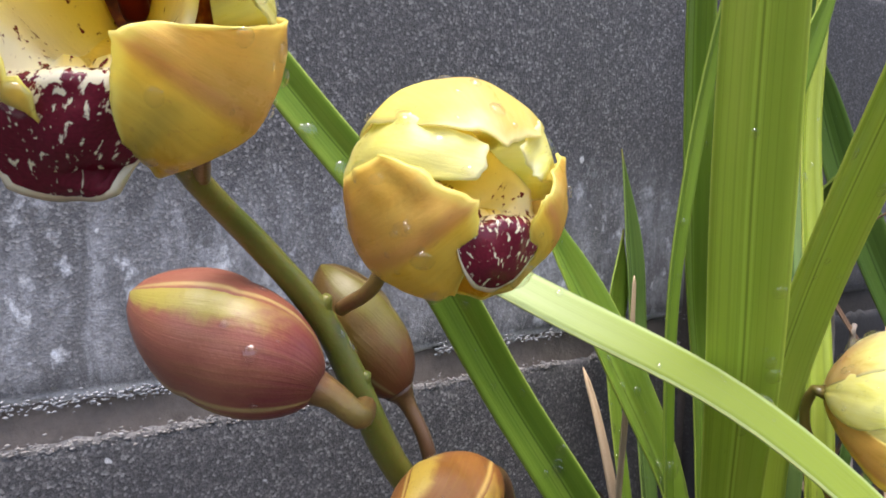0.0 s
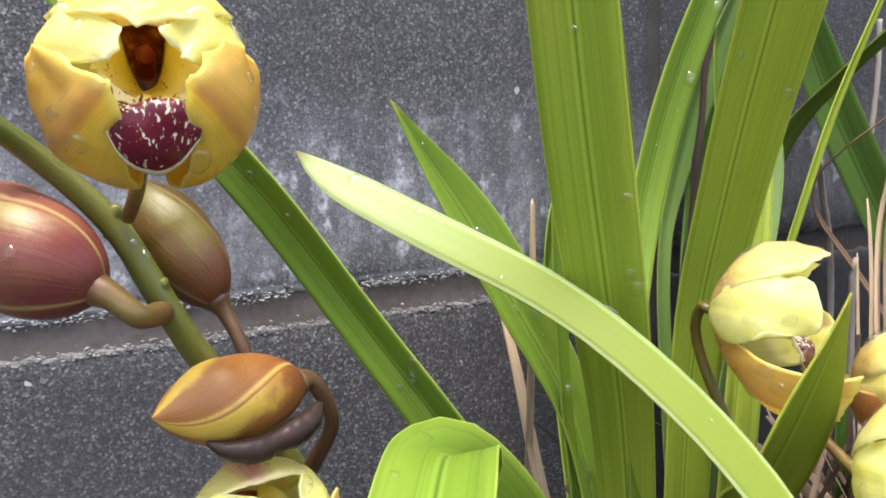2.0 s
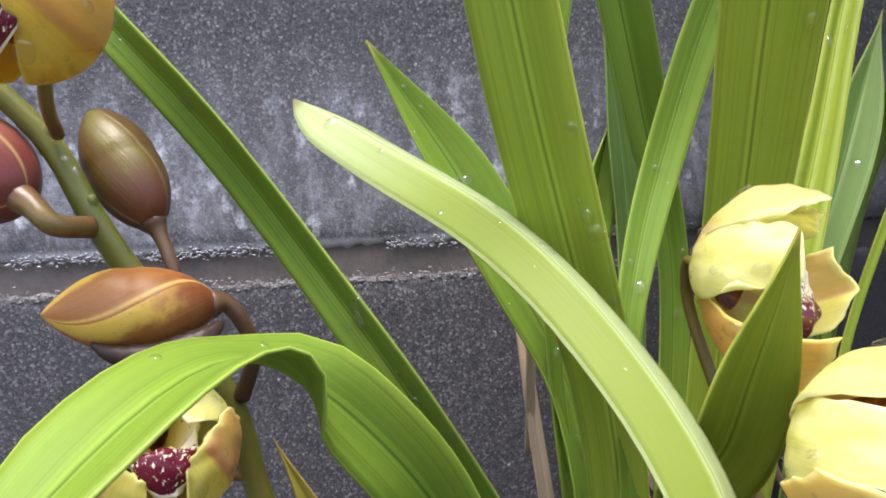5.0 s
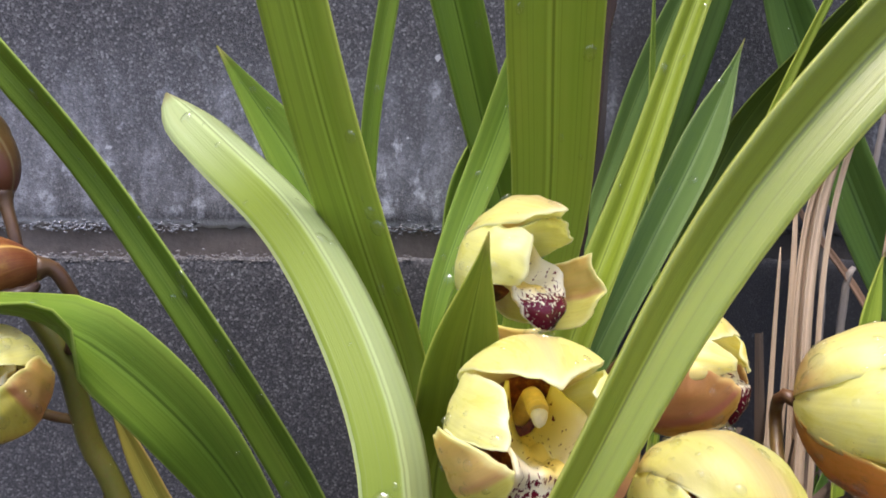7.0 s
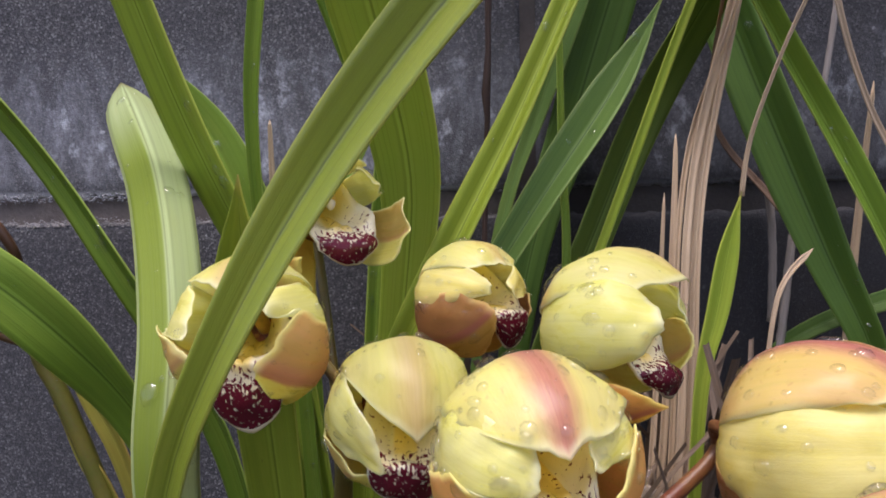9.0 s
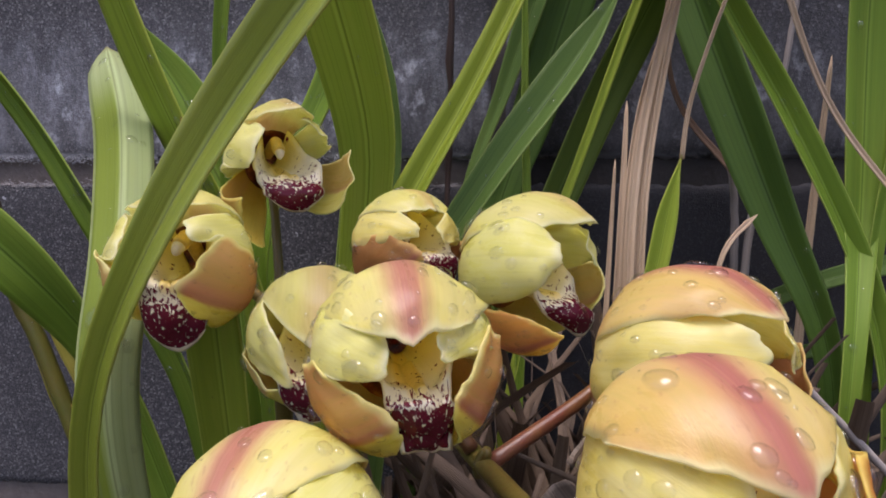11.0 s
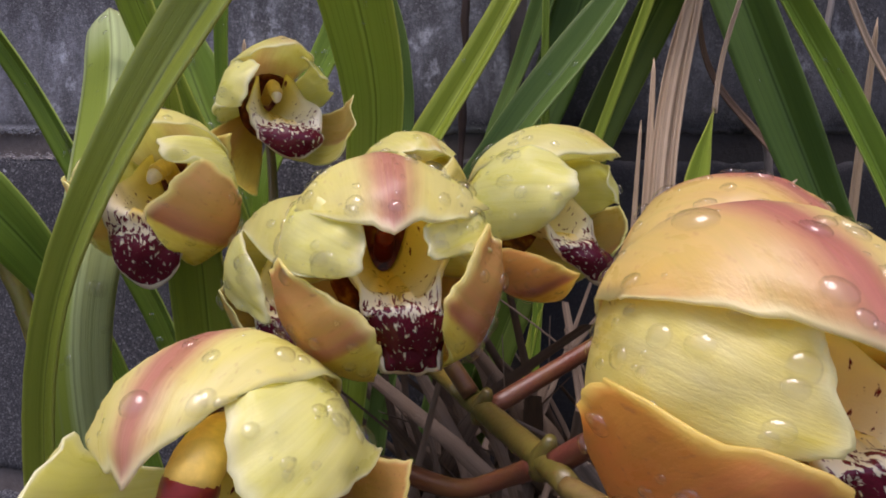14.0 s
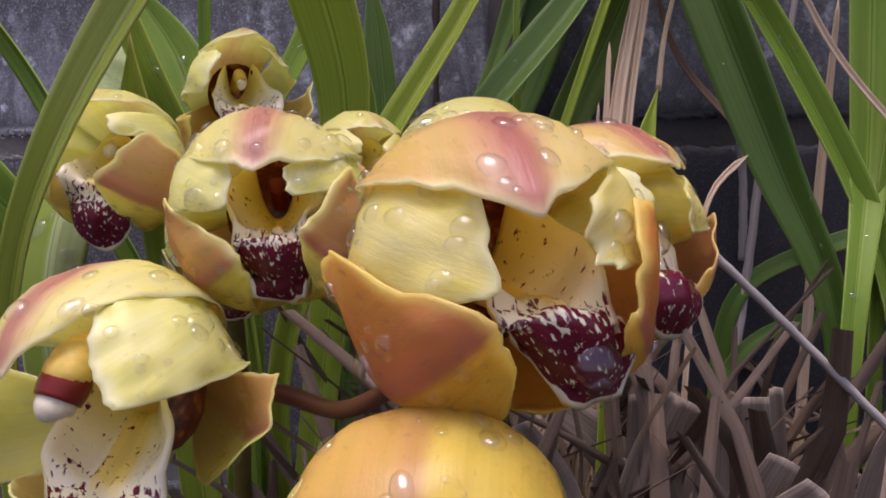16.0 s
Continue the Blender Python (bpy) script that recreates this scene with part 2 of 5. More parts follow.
def petal_material(name, body, pale, blush, stripe, base_amber, spec=0.55, flush=0.0, russet=0.0, tones=((0.80, 0.42, 0.18), (0.70, 0.29, 0.21))):
    """Waxy orchid tepal: yellow, amber towards its base, a rosy stripe and blush towards the tip."""
    m, n, l, b = material(name)
    uv = n.new("ShaderNodeUVMap").outputs["UV"]
    info = n.new("ShaderNodeObjectInfo")
    add = n.new("ShaderNodeVectorMath")
    l.new(uv, add.inputs[0])
    comb = n.new("ShaderNodeCombineXYZ")
    for s in (0, 1):
        l.new(calc(n, l, "MULTIPLY", info.outputs["Random"], 23.0 + 6 * s), comb.inputs[s])
    l.new(comb.outputs[0], add.inputs[1])
    p = add.outputs[0]
    sep = n.new("ShaderNodeSeparateXYZ")
    l.new(uv, sep.inputs[0])
    u, v = calc(n, l, "ABSOLUTE", calc(n, l, "SUBTRACT", sep.outputs[0], 0.5)), sep.outputs[1]
    cloud = noise_tex(n, l, stretch(n, l, p, (3.4, 3.0, 1)), 1.0, 6, 0.68, 0.4)
    patch = noise_tex(n, l, stretch(n, l, p, (1.6, 1.9, 1)), 1.0, 4, 0.6, 0.5)
    vein = noise_tex(n, l, stretch(n, l, p, (26, 1.3, 1)), 1.0, 4, 0.65, 0.2)
    col = mixc(n, l, ramp(n, l, cloud, [(0.3, (0, 0, 0)), (0.7, (1, 1, 1))]), body, pale)
    shift = calc(n, l, "MULTIPLY", calc(n, l, "SUBTRACT", cloud, 0.5), 0.6)
    vb = calc(n, l, "ADD", v, shift)
    am = calc(n, l, "MULTIPLY", calc(n, l, "SUBTRACT", 1.0, smooth(n, l, vb, 0.15, 0.75)), base_amber)
    col = mixc(n, l, am, col, (0.86, 0.46, 0.055))
    rust = calc(n, l, "MULTIPLY", calc(n, l, "SUBTRACT", 1.0, smooth(n, l, calc(n, l, "ADD", v, calc(n, l, "MULTIPLY", shift, 0.7)), 0.36, 0.76)), russet)
    col = mixc(n, l, rust, col, (0.58, 0.25, 0.12))
    # a lateral sepal: its upper half, over the keel, is flushed salmon to mauve in clouds, its lower half stays yellow
    across = calc(n, l, "ADD", sep.outputs[0], calc(n, l, "MULTIPLY", shift, 0.12))
    up = calc(n, l, "SUBTRACT", 1.0, smooth(n, l, across, 0.42, 0.60))
    fl = calc(n, l, "MULTIPLY", up, calc(n, l, "MULTIPLY_ADD", smooth(n, l, vb, 0.1, 0.7), 0.65, 0.3))
    fl = calc(n, l, "MULTIPLY", fl, calc(n, l, "MULTIPLY_ADD", ramp(n, l, patch, [(0.34, (0, 0, 0)), (0.62, (1, 1, 1))]), 0.35, 0.65))
    tone = mixc(n, l, smooth(n, l, calc(n, l, "ADD", across, calc(n, l, "MULTIPLY", shift, 0.3)), 0.2, 0.5), *tones)
    col = mixc(n, l, calc(n, l, "MULTIPLY", fl, flush), col, tone)
    keel = calc(n, l, "SUBTRACT", 1.0, smooth(n, l, calc(n, l, "ABSOLUTE", calc(n, l, "SUBTRACT", across, 0.49)), 0.015, 0.09))
    col = mixc(n, l, calc(n, l, "MULTIPLY", calc(n, l, "MULTIPLY", keel, smooth(n, l, v, 0.4, 0.9)), flush * 0.8), col, (0.58, 0.19, 0.17))
    ub = calc(n, l, "ADD", u, calc(n, l, "MULTIPLY", shift, 0.3))
    st = calc(n, l, "SUBTRACT", 1.0, smooth(n, l, calc(n, l, "ADD", ub, calc(n, l, "MULTIPLY", v, 0.05)), 0.07, 0.26))
    st = calc(n, l, "MULTIPLY", calc(n, l, "MULTIPLY", st, smooth(n, l, v, 0.1, 0.55)), stripe)
    st = calc(n, l, "MULTIPLY", st, ramp(n, l, vein, [(0.25, (0.55, 0.55, 0.55)), (0.55, (1, 1, 1))]))
    col = mixc(n, l, st, col, (0.63, 0.22, 0.24))
    bl = calc(n, l, "MULTIPLY", smooth(n, l, vb, 0.62, 1.02), blush)
    col = mixc(n, l, bl, col, (0.66, 0.27, 0.16))
    col = mixc(n, l, calc(n, l, "MULTIPLY", ramp(n, l, vein, [(0.42, (0, 0, 0)), (0.66, (1, 1, 1))]), 0.24), col, tuple(x * 0.72 for x in body))
    freckle = ramp(n, l, noise_tex(n, l, stretch(n, l, p, (30, 34, 1)), 1.0, 2, 0.5), [(0.62, (0, 0, 0)), (0.74, (1, 1, 1))])
    col = mixc(n, l, calc(n, l, "MULTIPLY", freckle, 0.4 * max(flush, stripe * 0.6)), col, (0.42, 0.13, 0.09))
    edge = calc(n, l, "MAXIMUM", smooth(n, l, u, 0.462, 0.5), smooth(n, l, v, 0.972, 1.0))
    col = mixc(n, l, calc(n, l, "MULTIPLY", edge, 0.75), col, tuple(min(0.95, x * 1.05 + 0.12) for x in pale))
    l.new(col, b.inputs["Base Color"])
    l.new(calc(n, l, "ADD", 0.12, calc(n, l, "MULTIPLY", cloud, 0.36)), b.inputs["Roughness"])
    b.inputs["Specular IOR Level"].default_value = spec
    pore = noise_tex(n, l, stretch(n, l, p, (80, 80, 1)), 1.0, 2)
    h = calc(n, l, "ADD", calc(n, l, "MULTIPLY", vein, 0.6), calc(n, l, "ADD", calc(n, l, "MULTIPLY", pore, 0.35), calc(n, l, "MULTIPLY", cloud, 1.6)))
    bump(n, l, b, h, 0.32, 0.0006)
    translucent(m, n, l, b, mixc(n, l, 0.22, col, (1.0, 0.98, 0.72)), 0.58)
    return m


def lip_material():
    """Cream lip with maroon blotches that run together on the front lobe, and a clean cream rim."""
    m, n, l, b = material("lip")
    uv = n.new("ShaderNodeUVMap").outputs["UV"]
    info = n.new("ShaderNodeObjectInfo")
    add = n.new("ShaderNodeVectorMath")
    l.new(uv, add.inputs[0])
    comb = n.new("ShaderNodeCombineXYZ")
    for s in (0, 1):
        l.new(calc(n, l, "MULTIPLY", info.outputs["Random"], 17.0 + 9 * s), comb.inputs[s])
    l.new(comb.outputs[0], add.inputs[1])
    p = add.outputs[0]
    sep = n.new("ShaderNodeSeparateXYZ")
    l.new(uv, sep.inputs[0])
    u, v = calc(n, l, "ABSOLUTE", calc(n, l, "SUBTRACT", sep.outputs[0], 0.5)), sep.outputs[1]
    blot = noise_tex(n, l, stretch(n, l, p, (17, 26, 1)), 1.0, 3, 0.55, 0.4)
    streak = noise_tex(n, l, stretch(n, l, p, (34, 9, 1)), 1.0, 2, 0.5, 0.3)
    fine = noise_tex(n, l, stretch(n, l, p, (30, 80, 1)), 1.0, 2, 0.6)
    mix = calc(n, l, "ADD", calc(n, l, "MULTIPLY", blot, 0.78), calc(n, l, "MULTIPLY", streak, 0.22))
    grow = calc(n, l, "MULTIPLY", smooth(n, l, v, 0.46, 0.8), 0.21)
    rim = calc(n, l, "MULTIPLY", calc(n, l, "SUBTRACT", 1.0, smooth(n, l, u, 0.468, 0.492)), calc(n, l, "SUBTRACT", 1.0, smooth(n, l, v, 0.962, 0.985)))
    level = calc(n, l, "MULTIPLY", calc(n, l, "ADD", grow, calc(n, l, "SUBTRACT", mix, calc(n, l, "MULTIPLY", calc(n, l, "SUBTRACT", 1.0, smooth(n, l, v, 0.3, 0.5)), 0.03))), rim)
    mask = smooth(n, l, level, 0.57, 0.63)
    ground_col = mixc(n, l, smooth(n, l, v, 0.05, 0.45), (0.85, 0.72, 0.16), (0.88, 0.81, 0.58))
    callus = calc(n, l, "MULTIPLY", calc(n, l, "SUBTRACT", 1.0, smooth(n, l, u, 0.10, 0.17)), calc(n, l, "SUBTRACT", 1.0, smooth(n, l, v, 0.5, 0.6)))
    ground_col = mixc(n, l, calc(n, l, "MULTIPLY", callus, 0.8), ground_col, (0.88, 0.66, 0.10))
    col = mixc(n, l, mask, ground_col, mixc(n, l, fine, (0.07, 0.005, 0.012), (0.21, 0.014, 0.035)))
    l.new(col, b.inputs["Base Color"])
    b.inputs["Roughness"].default_value = 0.22
    bump(n, l, b, mix, 0.3, 0.0006)
    translucent(m, n, l, b, col, 0.25)
    return m


def throat_material():
    m, n, l, b = material("throat")
    geo = n.new("ShaderNodeNewGeometry")
    f = noise_tex(n, l, geo.outputs["Position"], 320, 4, 0.6)
    l.new(ramp(n, l, f, [(0.35, (0.06, 0.008, 0.006)), (0.55, (0.24, 0.05, 0.012)), (0.72, (0.55, 0.27, 0.04))]), b.inputs["Base Color"])
    b.inputs["Roughness"].default_value = 0.4
    return m


def stem_material(name, a, c, red):
    m, n, l, b = material(name)
    geo = n.new("ShaderNodeNewGeometry")
    f = noise_tex(n, l, geo.outputs["Position"], 45, 4, 0.6)
    g = noise_tex(n, l, geo.outputs["Position"], 900, 3, 0.6)
    col = mixc(n, l, ramp(n, l, f, [(0.35, (0, 0, 0)), (0.68, (1, 1, 1))]), a, c)
    col = mixc(n, l, calc(n, l, "MULTIPLY", ramp(n, l, g, [(0.52, (0, 0, 0)), (0.75, (1, 1, 1))]), 0.35), col, red)
    l.new(col, b.inputs["Base Color"])
    b.inputs["Roughness"].default_value = 0.36
    bump(n, l, b, g, 0.25, 0.0005)
    return m


def bud_material(name, base, body, gold, share):
    """Closed bud: maroon at its base, rosy brown body, a greenish-gold facet and pale seams between the sepals."""
    m, n, l, b = material(name)
    uv = n.new("ShaderNodeUVMap").outputs["UV"]
    sep = n.new("ShaderNodeSeparateXYZ")
    l.new(uv, sep.inputs[0])
    geo = n.new("ShaderNodeNewGeometry")
    cloud = noise_tex(n, l, geo.outputs["Position"], 120, 5, 0.65)
    vein = noise_tex(n, l, stretch(n, l, uv, (46, 1.2, 1)), 1.0, 4, 0.65)
    wob = calc(n, l, "MULTIPLY", calc(n, l, "SUBTRACT", cloud, 0.5), 0.5)
    v = calc(n, l, "ADD", sep.outputs[1], wob)
    third = calc(n, l, "FRACT", calc(n, l, "MULTIPLY", sep.outputs[0], 3.0))
    seam = calc(n, l, "ABSOLUTE", calc(n, l, "SUBTRACT", third, 0.06))
    col = mixc(n, l, smooth(n, l, v, 0.08, 0.5), base, body)
    facet = calc(n, l, "MULTIPLY", smooth(n, l, calc(n, l, "ADD", third, calc(n, l, "MULTIPLY", wob, 0.7)), 1.0 - share, 1.16 - share), smooth(n, l, v, 0.2, 0.6))
    col = mixc(n, l, facet, col, gold)
    col = mixc(n, l, calc(n, l, "MULTIPLY", ramp(n, l, vein, [(0.42, (0, 0, 0)), (0.7, (1, 1, 1))]), 0.12), col, gold)
    col = mixc(n, l, calc(n, l, "MULTIPLY", calc(n, l, "SUBTRACT", 1.0, smooth(n, l, seam, 0.0, 0.05)), 0.55), col, tuple(min(1, x * 1.3 + 0.08) for x in gold))
    speck = ramp(n, l, noise_tex(n, l, geo.outputs["Position"], 1500, 2, 0.5), [(0.62, (0, 0, 0)), (0.75, (1, 1, 1))])
    col = mixc(n, l, calc(n, l, "MULTIPLY", speck, 0.35), col, base)
    l.new(col, b.inputs["Base Color"])
    l.new(calc(n, l, "MULTIPLY_ADD", cloud, 0.3, 0.26), b.inputs["Roughness"])
    bump(n, l, b, calc(n, l, "ADD", vein, calc(n, l, "MULTIPLY", cloud, 1.5)), 0.3, 0.0006)
    return m


def straw_material(name, a, c):
    m, n, l, b = material(name)
    uv = n.new("ShaderNodeUVMap").outputs["UV"]
    info = n.new("ShaderNodeObjectInfo")
    fib = noise_tex(n, l, stretch(n, l, uv, (14, 2.5, 1)), 1.0, 4, 0.65)
    geo = n.new("ShaderNodeNewGeometry")
    cl = noise_tex(n, l, geo.outputs["Position"], 40, 3)
    col = mixc(n, l, ramp(n, l, fib, [(0.3, (0, 0, 0)), (0.7, (1, 1, 1))]), a, c)
    col = mixc(n, l, calc(n, l, "MULTIPLY", cl, 0.5), col, tuple(x * 0.55 for x in a))
    l.new(col, b.inputs["Base Color"])
    b.inputs["Roughness"].default_value = 0.7
    bump(n, l, b, fib, 0.5, 0.0006)
    return m


def water_material():
    """Thin lens of rainwater: clear, slightly bending, with a glossy skin."""
    m, n, l, b = material("water")
    clear, skin, gloss = n.new("ShaderNodeBsdfTransparent"), n.new("ShaderNodeBsdfGlossy"), n.new("ShaderNodeMixShader")
    clear.inputs["Color"].default_value = (0.97, 0.97, 0.97, 1)
    skin.inputs["Roughness"].default_value = 0.05
    facing = n.new("ShaderNodeLayerWeight").outputs["Facing"]
    l.new(calc(n, l, "MULTIPLY_ADD", calc(n, l, "POWER", facing, 3.0), 0.5, 0.07), gloss.inputs[0])
    l.new(clear.outputs[0], gloss.inputs[1])
    l.new(skin.outputs[0], gloss.inputs[2])
    l.new(gloss.outputs[0], n["Material Output"].inputs["Surface"])
    return m


def plain(name, color, rough):
    m, n, l, b = material(name)
    geo = n.new("ShaderNodeNewGeometry")
    f = noise_tex(n, l, geo.outputs["Position"], 700, 3)
    l.new(mixc(n, l, f, tuple(x * 0.6 for x in color), color), b.inputs["Base Color"])
    b.inputs["Specular IOR Level"].default_value = 0.25
    b.inputs["Roughness"].default_value = rough
    return m


CONCRETE, SOIL = concrete_material(), soil_material()
MORTAR = mortar_material("mortar", (0.095, 0.079, 0.070), (0.225, 0.195, 0.175))
MORTAR_PALE = mortar_material("mortar_crumb", (0.15, 0.14, 0.135), (0.36, 0.34, 0.33))
LIME = mortar_material("lime_crust", (0.15, 0.15, 0.16), (0.42, 0.43, 0.45))
LEAF = {
    "mid": leaf_material("leaf_mid", (0.118, 0.212, 0.019), (0.205, 0.335, 0.032), (0.30, 0.375, 0.05), 0.42),
    "lime": leaf_material("leaf_lime", (0.27, 0.385, 0.028), (0.365, 0.485, 0.052), (0.45, 0.50, 0.07), 0.5),
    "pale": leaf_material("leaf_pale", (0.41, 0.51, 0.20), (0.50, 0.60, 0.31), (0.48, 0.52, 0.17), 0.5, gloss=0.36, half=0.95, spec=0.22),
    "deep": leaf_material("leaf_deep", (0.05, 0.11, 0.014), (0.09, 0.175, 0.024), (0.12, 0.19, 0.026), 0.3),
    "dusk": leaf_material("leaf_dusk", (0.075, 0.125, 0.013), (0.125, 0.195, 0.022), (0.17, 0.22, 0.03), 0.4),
    "grey": leaf_material("leaf_grey", (0.085, 0.165, 0.03), (0.14, 0.24, 0.05), (0.22, 0.30, 0.06), 0.35),
    "olive": leaf_material("leaf_olive", (0.18, 0.25, 0.018), (0.27, 0.35, 0.028), (0.38, 0.40, 0.045), 0.55),
    "sheen": leaf_material("leaf_sheen", (0.20, 0.26, 0.02), (0.29, 0.36, 0.035), (0.40, 0.42, 0.06), 0.55, gloss=0.22, spec=0.85),
    "yellow": leaf_material("leaf_yellow", (0.25, 0.24, 0.035), (0.42, 0.38, 0.06), (0.36, 0.22, 0.04), 0.5),
}
SEPAL = petal_material("sepal", (0.80, 0.72, 0.12), (0.87, 0.83, 0.26), 0.0, 0.0, 0.1, flush=0.9, russet=0.4)
SEPAL_RED = petal_material("sepal_red", (0.86, 0.56, 0.06), (0.90, 0.68, 0.11), 0.0, 0.0, 0.35, flush=1.0, russet=0.5, tones=((0.82, 0.37, 0.10), (0.70, 0.25, 0.17)))
SEPAL_RUSSET = petal_material("sepal_russet", (0.70, 0.45, 0.10), (0.80, 0.60, 0.16), 0.0, 0.0, 0.3, flush=1.0, russet=0.75, tones=((0.55, 0.25, 0.11), (0.50, 0.17, 0.12)))
SEPAL_GOLD = petal_material("sepal_gold", (0.84, 0.64, 0.09), (0.90, 0.76, 0.17), 0.0, 0.0, 0.25, flush=0.5, russet=0.25)
SEPAL_PALE = petal_material("sepal_pale", (0.82, 0.77, 0.17), (0.88, 0.87, 0.34), 0.0, 0.0, 0.2, flush=0.5, russet=0.3)
DORSAL = petal_material("dorsal_sepal", (0.89, 0.86, 0.22), (0.945, 0.94, 0.5), 0.1, 0.95, 0.08, russet=0.3)
DORSAL_GOLD = petal_material("dorsal_gold", (0.91, 0.85, 0.18), (0.95, 0.92, 0.42), 0.3, 0.25, 0.1, russet=0.3)
DORSAL_ROSY = petal_material("dorsal_rosy", (0.92, 0.84, 0.22), (0.95, 0.92, 0.45), 0.25, 1.0, 0.06, flush=0.35, russet=0.4)
DORSAL_PALE = petal_material("dorsal_pale", (0.86, 0.85, 0.22), (0.93, 0.94, 0.5), 0.1, 0.3, 0.16, russet=0.5)
PETAL = petal_material("petal", (0.90, 0.89, 0.23), (0.955, 0.96, 0.55), 0.02, 0.0, 0.05)
PETAL_WARM = petal_material("petal_warm", (0.93, 0.85, 0.19), (0.97, 0.93, 0.48), 0.02, 0.0, 0.12)
LIP, THROAT = lip_material(), throat_material()
COLUMN, CREAM, MAROON = plain("column", (0.84, 0.58, 0.12), 0.35), plain("anther_cap", (0.86, 0.76, 0.55), 0.35), plain("column_maroon", (0.20, 0.022, 0.015), 0.3)
STEM = stem_material("stem_green", (0.095, 0.115, 0.016), (0.16, 0.14, 0.022), (0.16, 0.05, 0.024))
PEDICEL = stem_material("stem_red", (0.12, 0.05, 0.022), (0.20, 0.15, 0.035), (0.10, 0.022, 0.02))
BUD_STALK = stem_material("bud_stalk", (0.06, 0.026, 0.016), (0.11, 0.06, 0.022), (0.05, 0.014, 0.012))
STEM_PINK = stem_material("stem_pink", (0.13, 0.036, 0.022), (0.18, 0.085, 0.025), (0.15, 0.022, 0.022))
STEM_BRONZE = stem_material("stem_bronze", (0.10, 0.085, 0.014), (0.155, 0.11, 0.02), (0.17, 0.04, 0.025))
BUD_RED = bud_material("bud_russet", (0.15, 0.028, 0.028), (0.225, 0.075, 0.048), (0.30, 0.25, 0.05), 0.3)
BUD_GOLD = bud_material("bud_gold", (0.15, 0.035, 0.012), (0.30, 0.115, 0.022), (0.60, 0.40, 0.06), 0.38)
BUD_OLIVE = bud_material("bud_olive", (0.11, 0.03, 0.014), (0.10, 0.058, 0.011), (0.125, 0.105, 0.016), 0.5)
STRAW = straw_material("straw", (0.48, 0.33, 0.19), (0.79, 0.62, 0.42))
STRAW_GREY = straw_material("straw_grey", (0.26, 0.22, 0.19), (0.48, 0.43, 0.38))
SHEATH = straw_material("sheath", (0.19, 0.145, 0.105), (0.47, 0.38, 0.29))
LITTER = straw_material("litter", (0.10, 0.066, 0.040), (0.25, 0.175, 0.115))
STRAW_BROWN = straw_material("straw_brown", (0.20, 0.11, 0.06), (0.42, 0.27, 0.17))
STRAW_DARK = straw_material("straw_dark", (0.035, 0.02, 0.015), (0.09, 0.05, 0.036))
WATER = water_material()
# skin of the slug under the golden bud
SLUG = plain("withered_bract", (0.05, 0.03, 0.022), 0.35)


# ---- mesh helpers ----
def part(name, mesh_or_bm, mat, parent=None, label="", kind=""):
    if isinstance(mesh_or_bm, bmesh.types.BMesh):
        me = bpy.data.meshes.new(name)
        mesh_or_bm.to_mesh(me)
        mesh_or_bm.free()
    else:
        me = mesh_or_bm
    if mat and not me.materials:
        me.materials.append(mat)
    for poly in me.polygons:
        poly.use_smooth = True
    ob = new(name, me)
    ob.parent = parent
    return tagged(ob, label=label, kind=kind)


def sheet_mesh(name, grid, uvs, thick):
    """A closed thin shell from a grid of points: rows along, columns across."""
    g = np.array(grid, float)
    nr, nc = g.shape[:2]
    dr = np.gradient(g, axis=0)
    dc = np.gradient(g, axis=1)
    nrm = np.cross(dr, dc)
    size = np.linalg.norm(nrm, axis=2, keepdims=True)
    nrm = nrm / np.maximum(size, 1e-12)
    a, b = g + nrm * thick / 2, g - nrm * thick / 2
    verts = np.concatenate([a.reshape(-1, 3), b.reshape(-1, 3)])
    off = nr * nc
    faces, fuv = [], []
    idx = lambda r, c: r * nc + c
    for r in range(nr - 1):
        for c in range(nc - 1):
            q = [(r, c), (r, c + 1), (r + 1, c + 1), (r + 1, c)]
            faces.append([idx(*k) for k in q])
            fuv.append([uvs[k[0]][k[1]] for k in q])
            faces.append([off + idx(*k) for k in reversed(q)])
            fuv.append([uvs[k[0]][k[1]] for k in reversed(q)])
    ring = [(0, c) for c in range(nc)] + [(r, nc - 1) for r in range(1, nr)] + [(nr - 1, c) for c in range(nc - 2, -1, -1)] + [(r, 0) for r in range(nr - 2, 0, -1)]
    for k0, k1 in zip(ring, ring[1:] + ring[:1]):
        faces.append([idx(*k1), idx(*k0), off + idx(*k0), off + idx(*k1)])
        fuv.append([uvs[k[0]][k[1]] for k in (k1, k0, k0, k1)])
    me = bpy.data.meshes.new(name)
    me.from_pydata(verts.tolist(), [], faces)
    lay = me.uv_layers.new(name="UVMap")
    lay.data.foreach_set("uv", [x for f in fuv for p in f for x in p])
    me.update()
    return me


def spline(points, count):
    """Catmull-Rom through control rows (any number of columns)."""
    p = np.array(points, float)
    p = np.vstack([2 * p[0] - p[1], p, 2 * p[-1] - p[-2]])
    d = np.r_[0, np.cumsum(np.linalg.norm(np.diff(p[1:-1, :3], axis=0), axis=1))]
    out = []
    for s in np.linspace(0, d[-1], count):
        i = min(int(np.searchsorted(d, s, side="right")) - 1, len(d) - 2)
        t = (s - d[i]) / max(d[i + 1] - d[i], 1e-9)
        a, b, c, e = p[i], p[i + 1], p[i + 2], p[i + 3]
        out.append(0.5 * (2 * b + (c - a) * t + (2 * a - 5 * b + 4 * c - e) * t**2 + (3 * b - a - 3 * c + e) * t**3))
    return np.array(out)


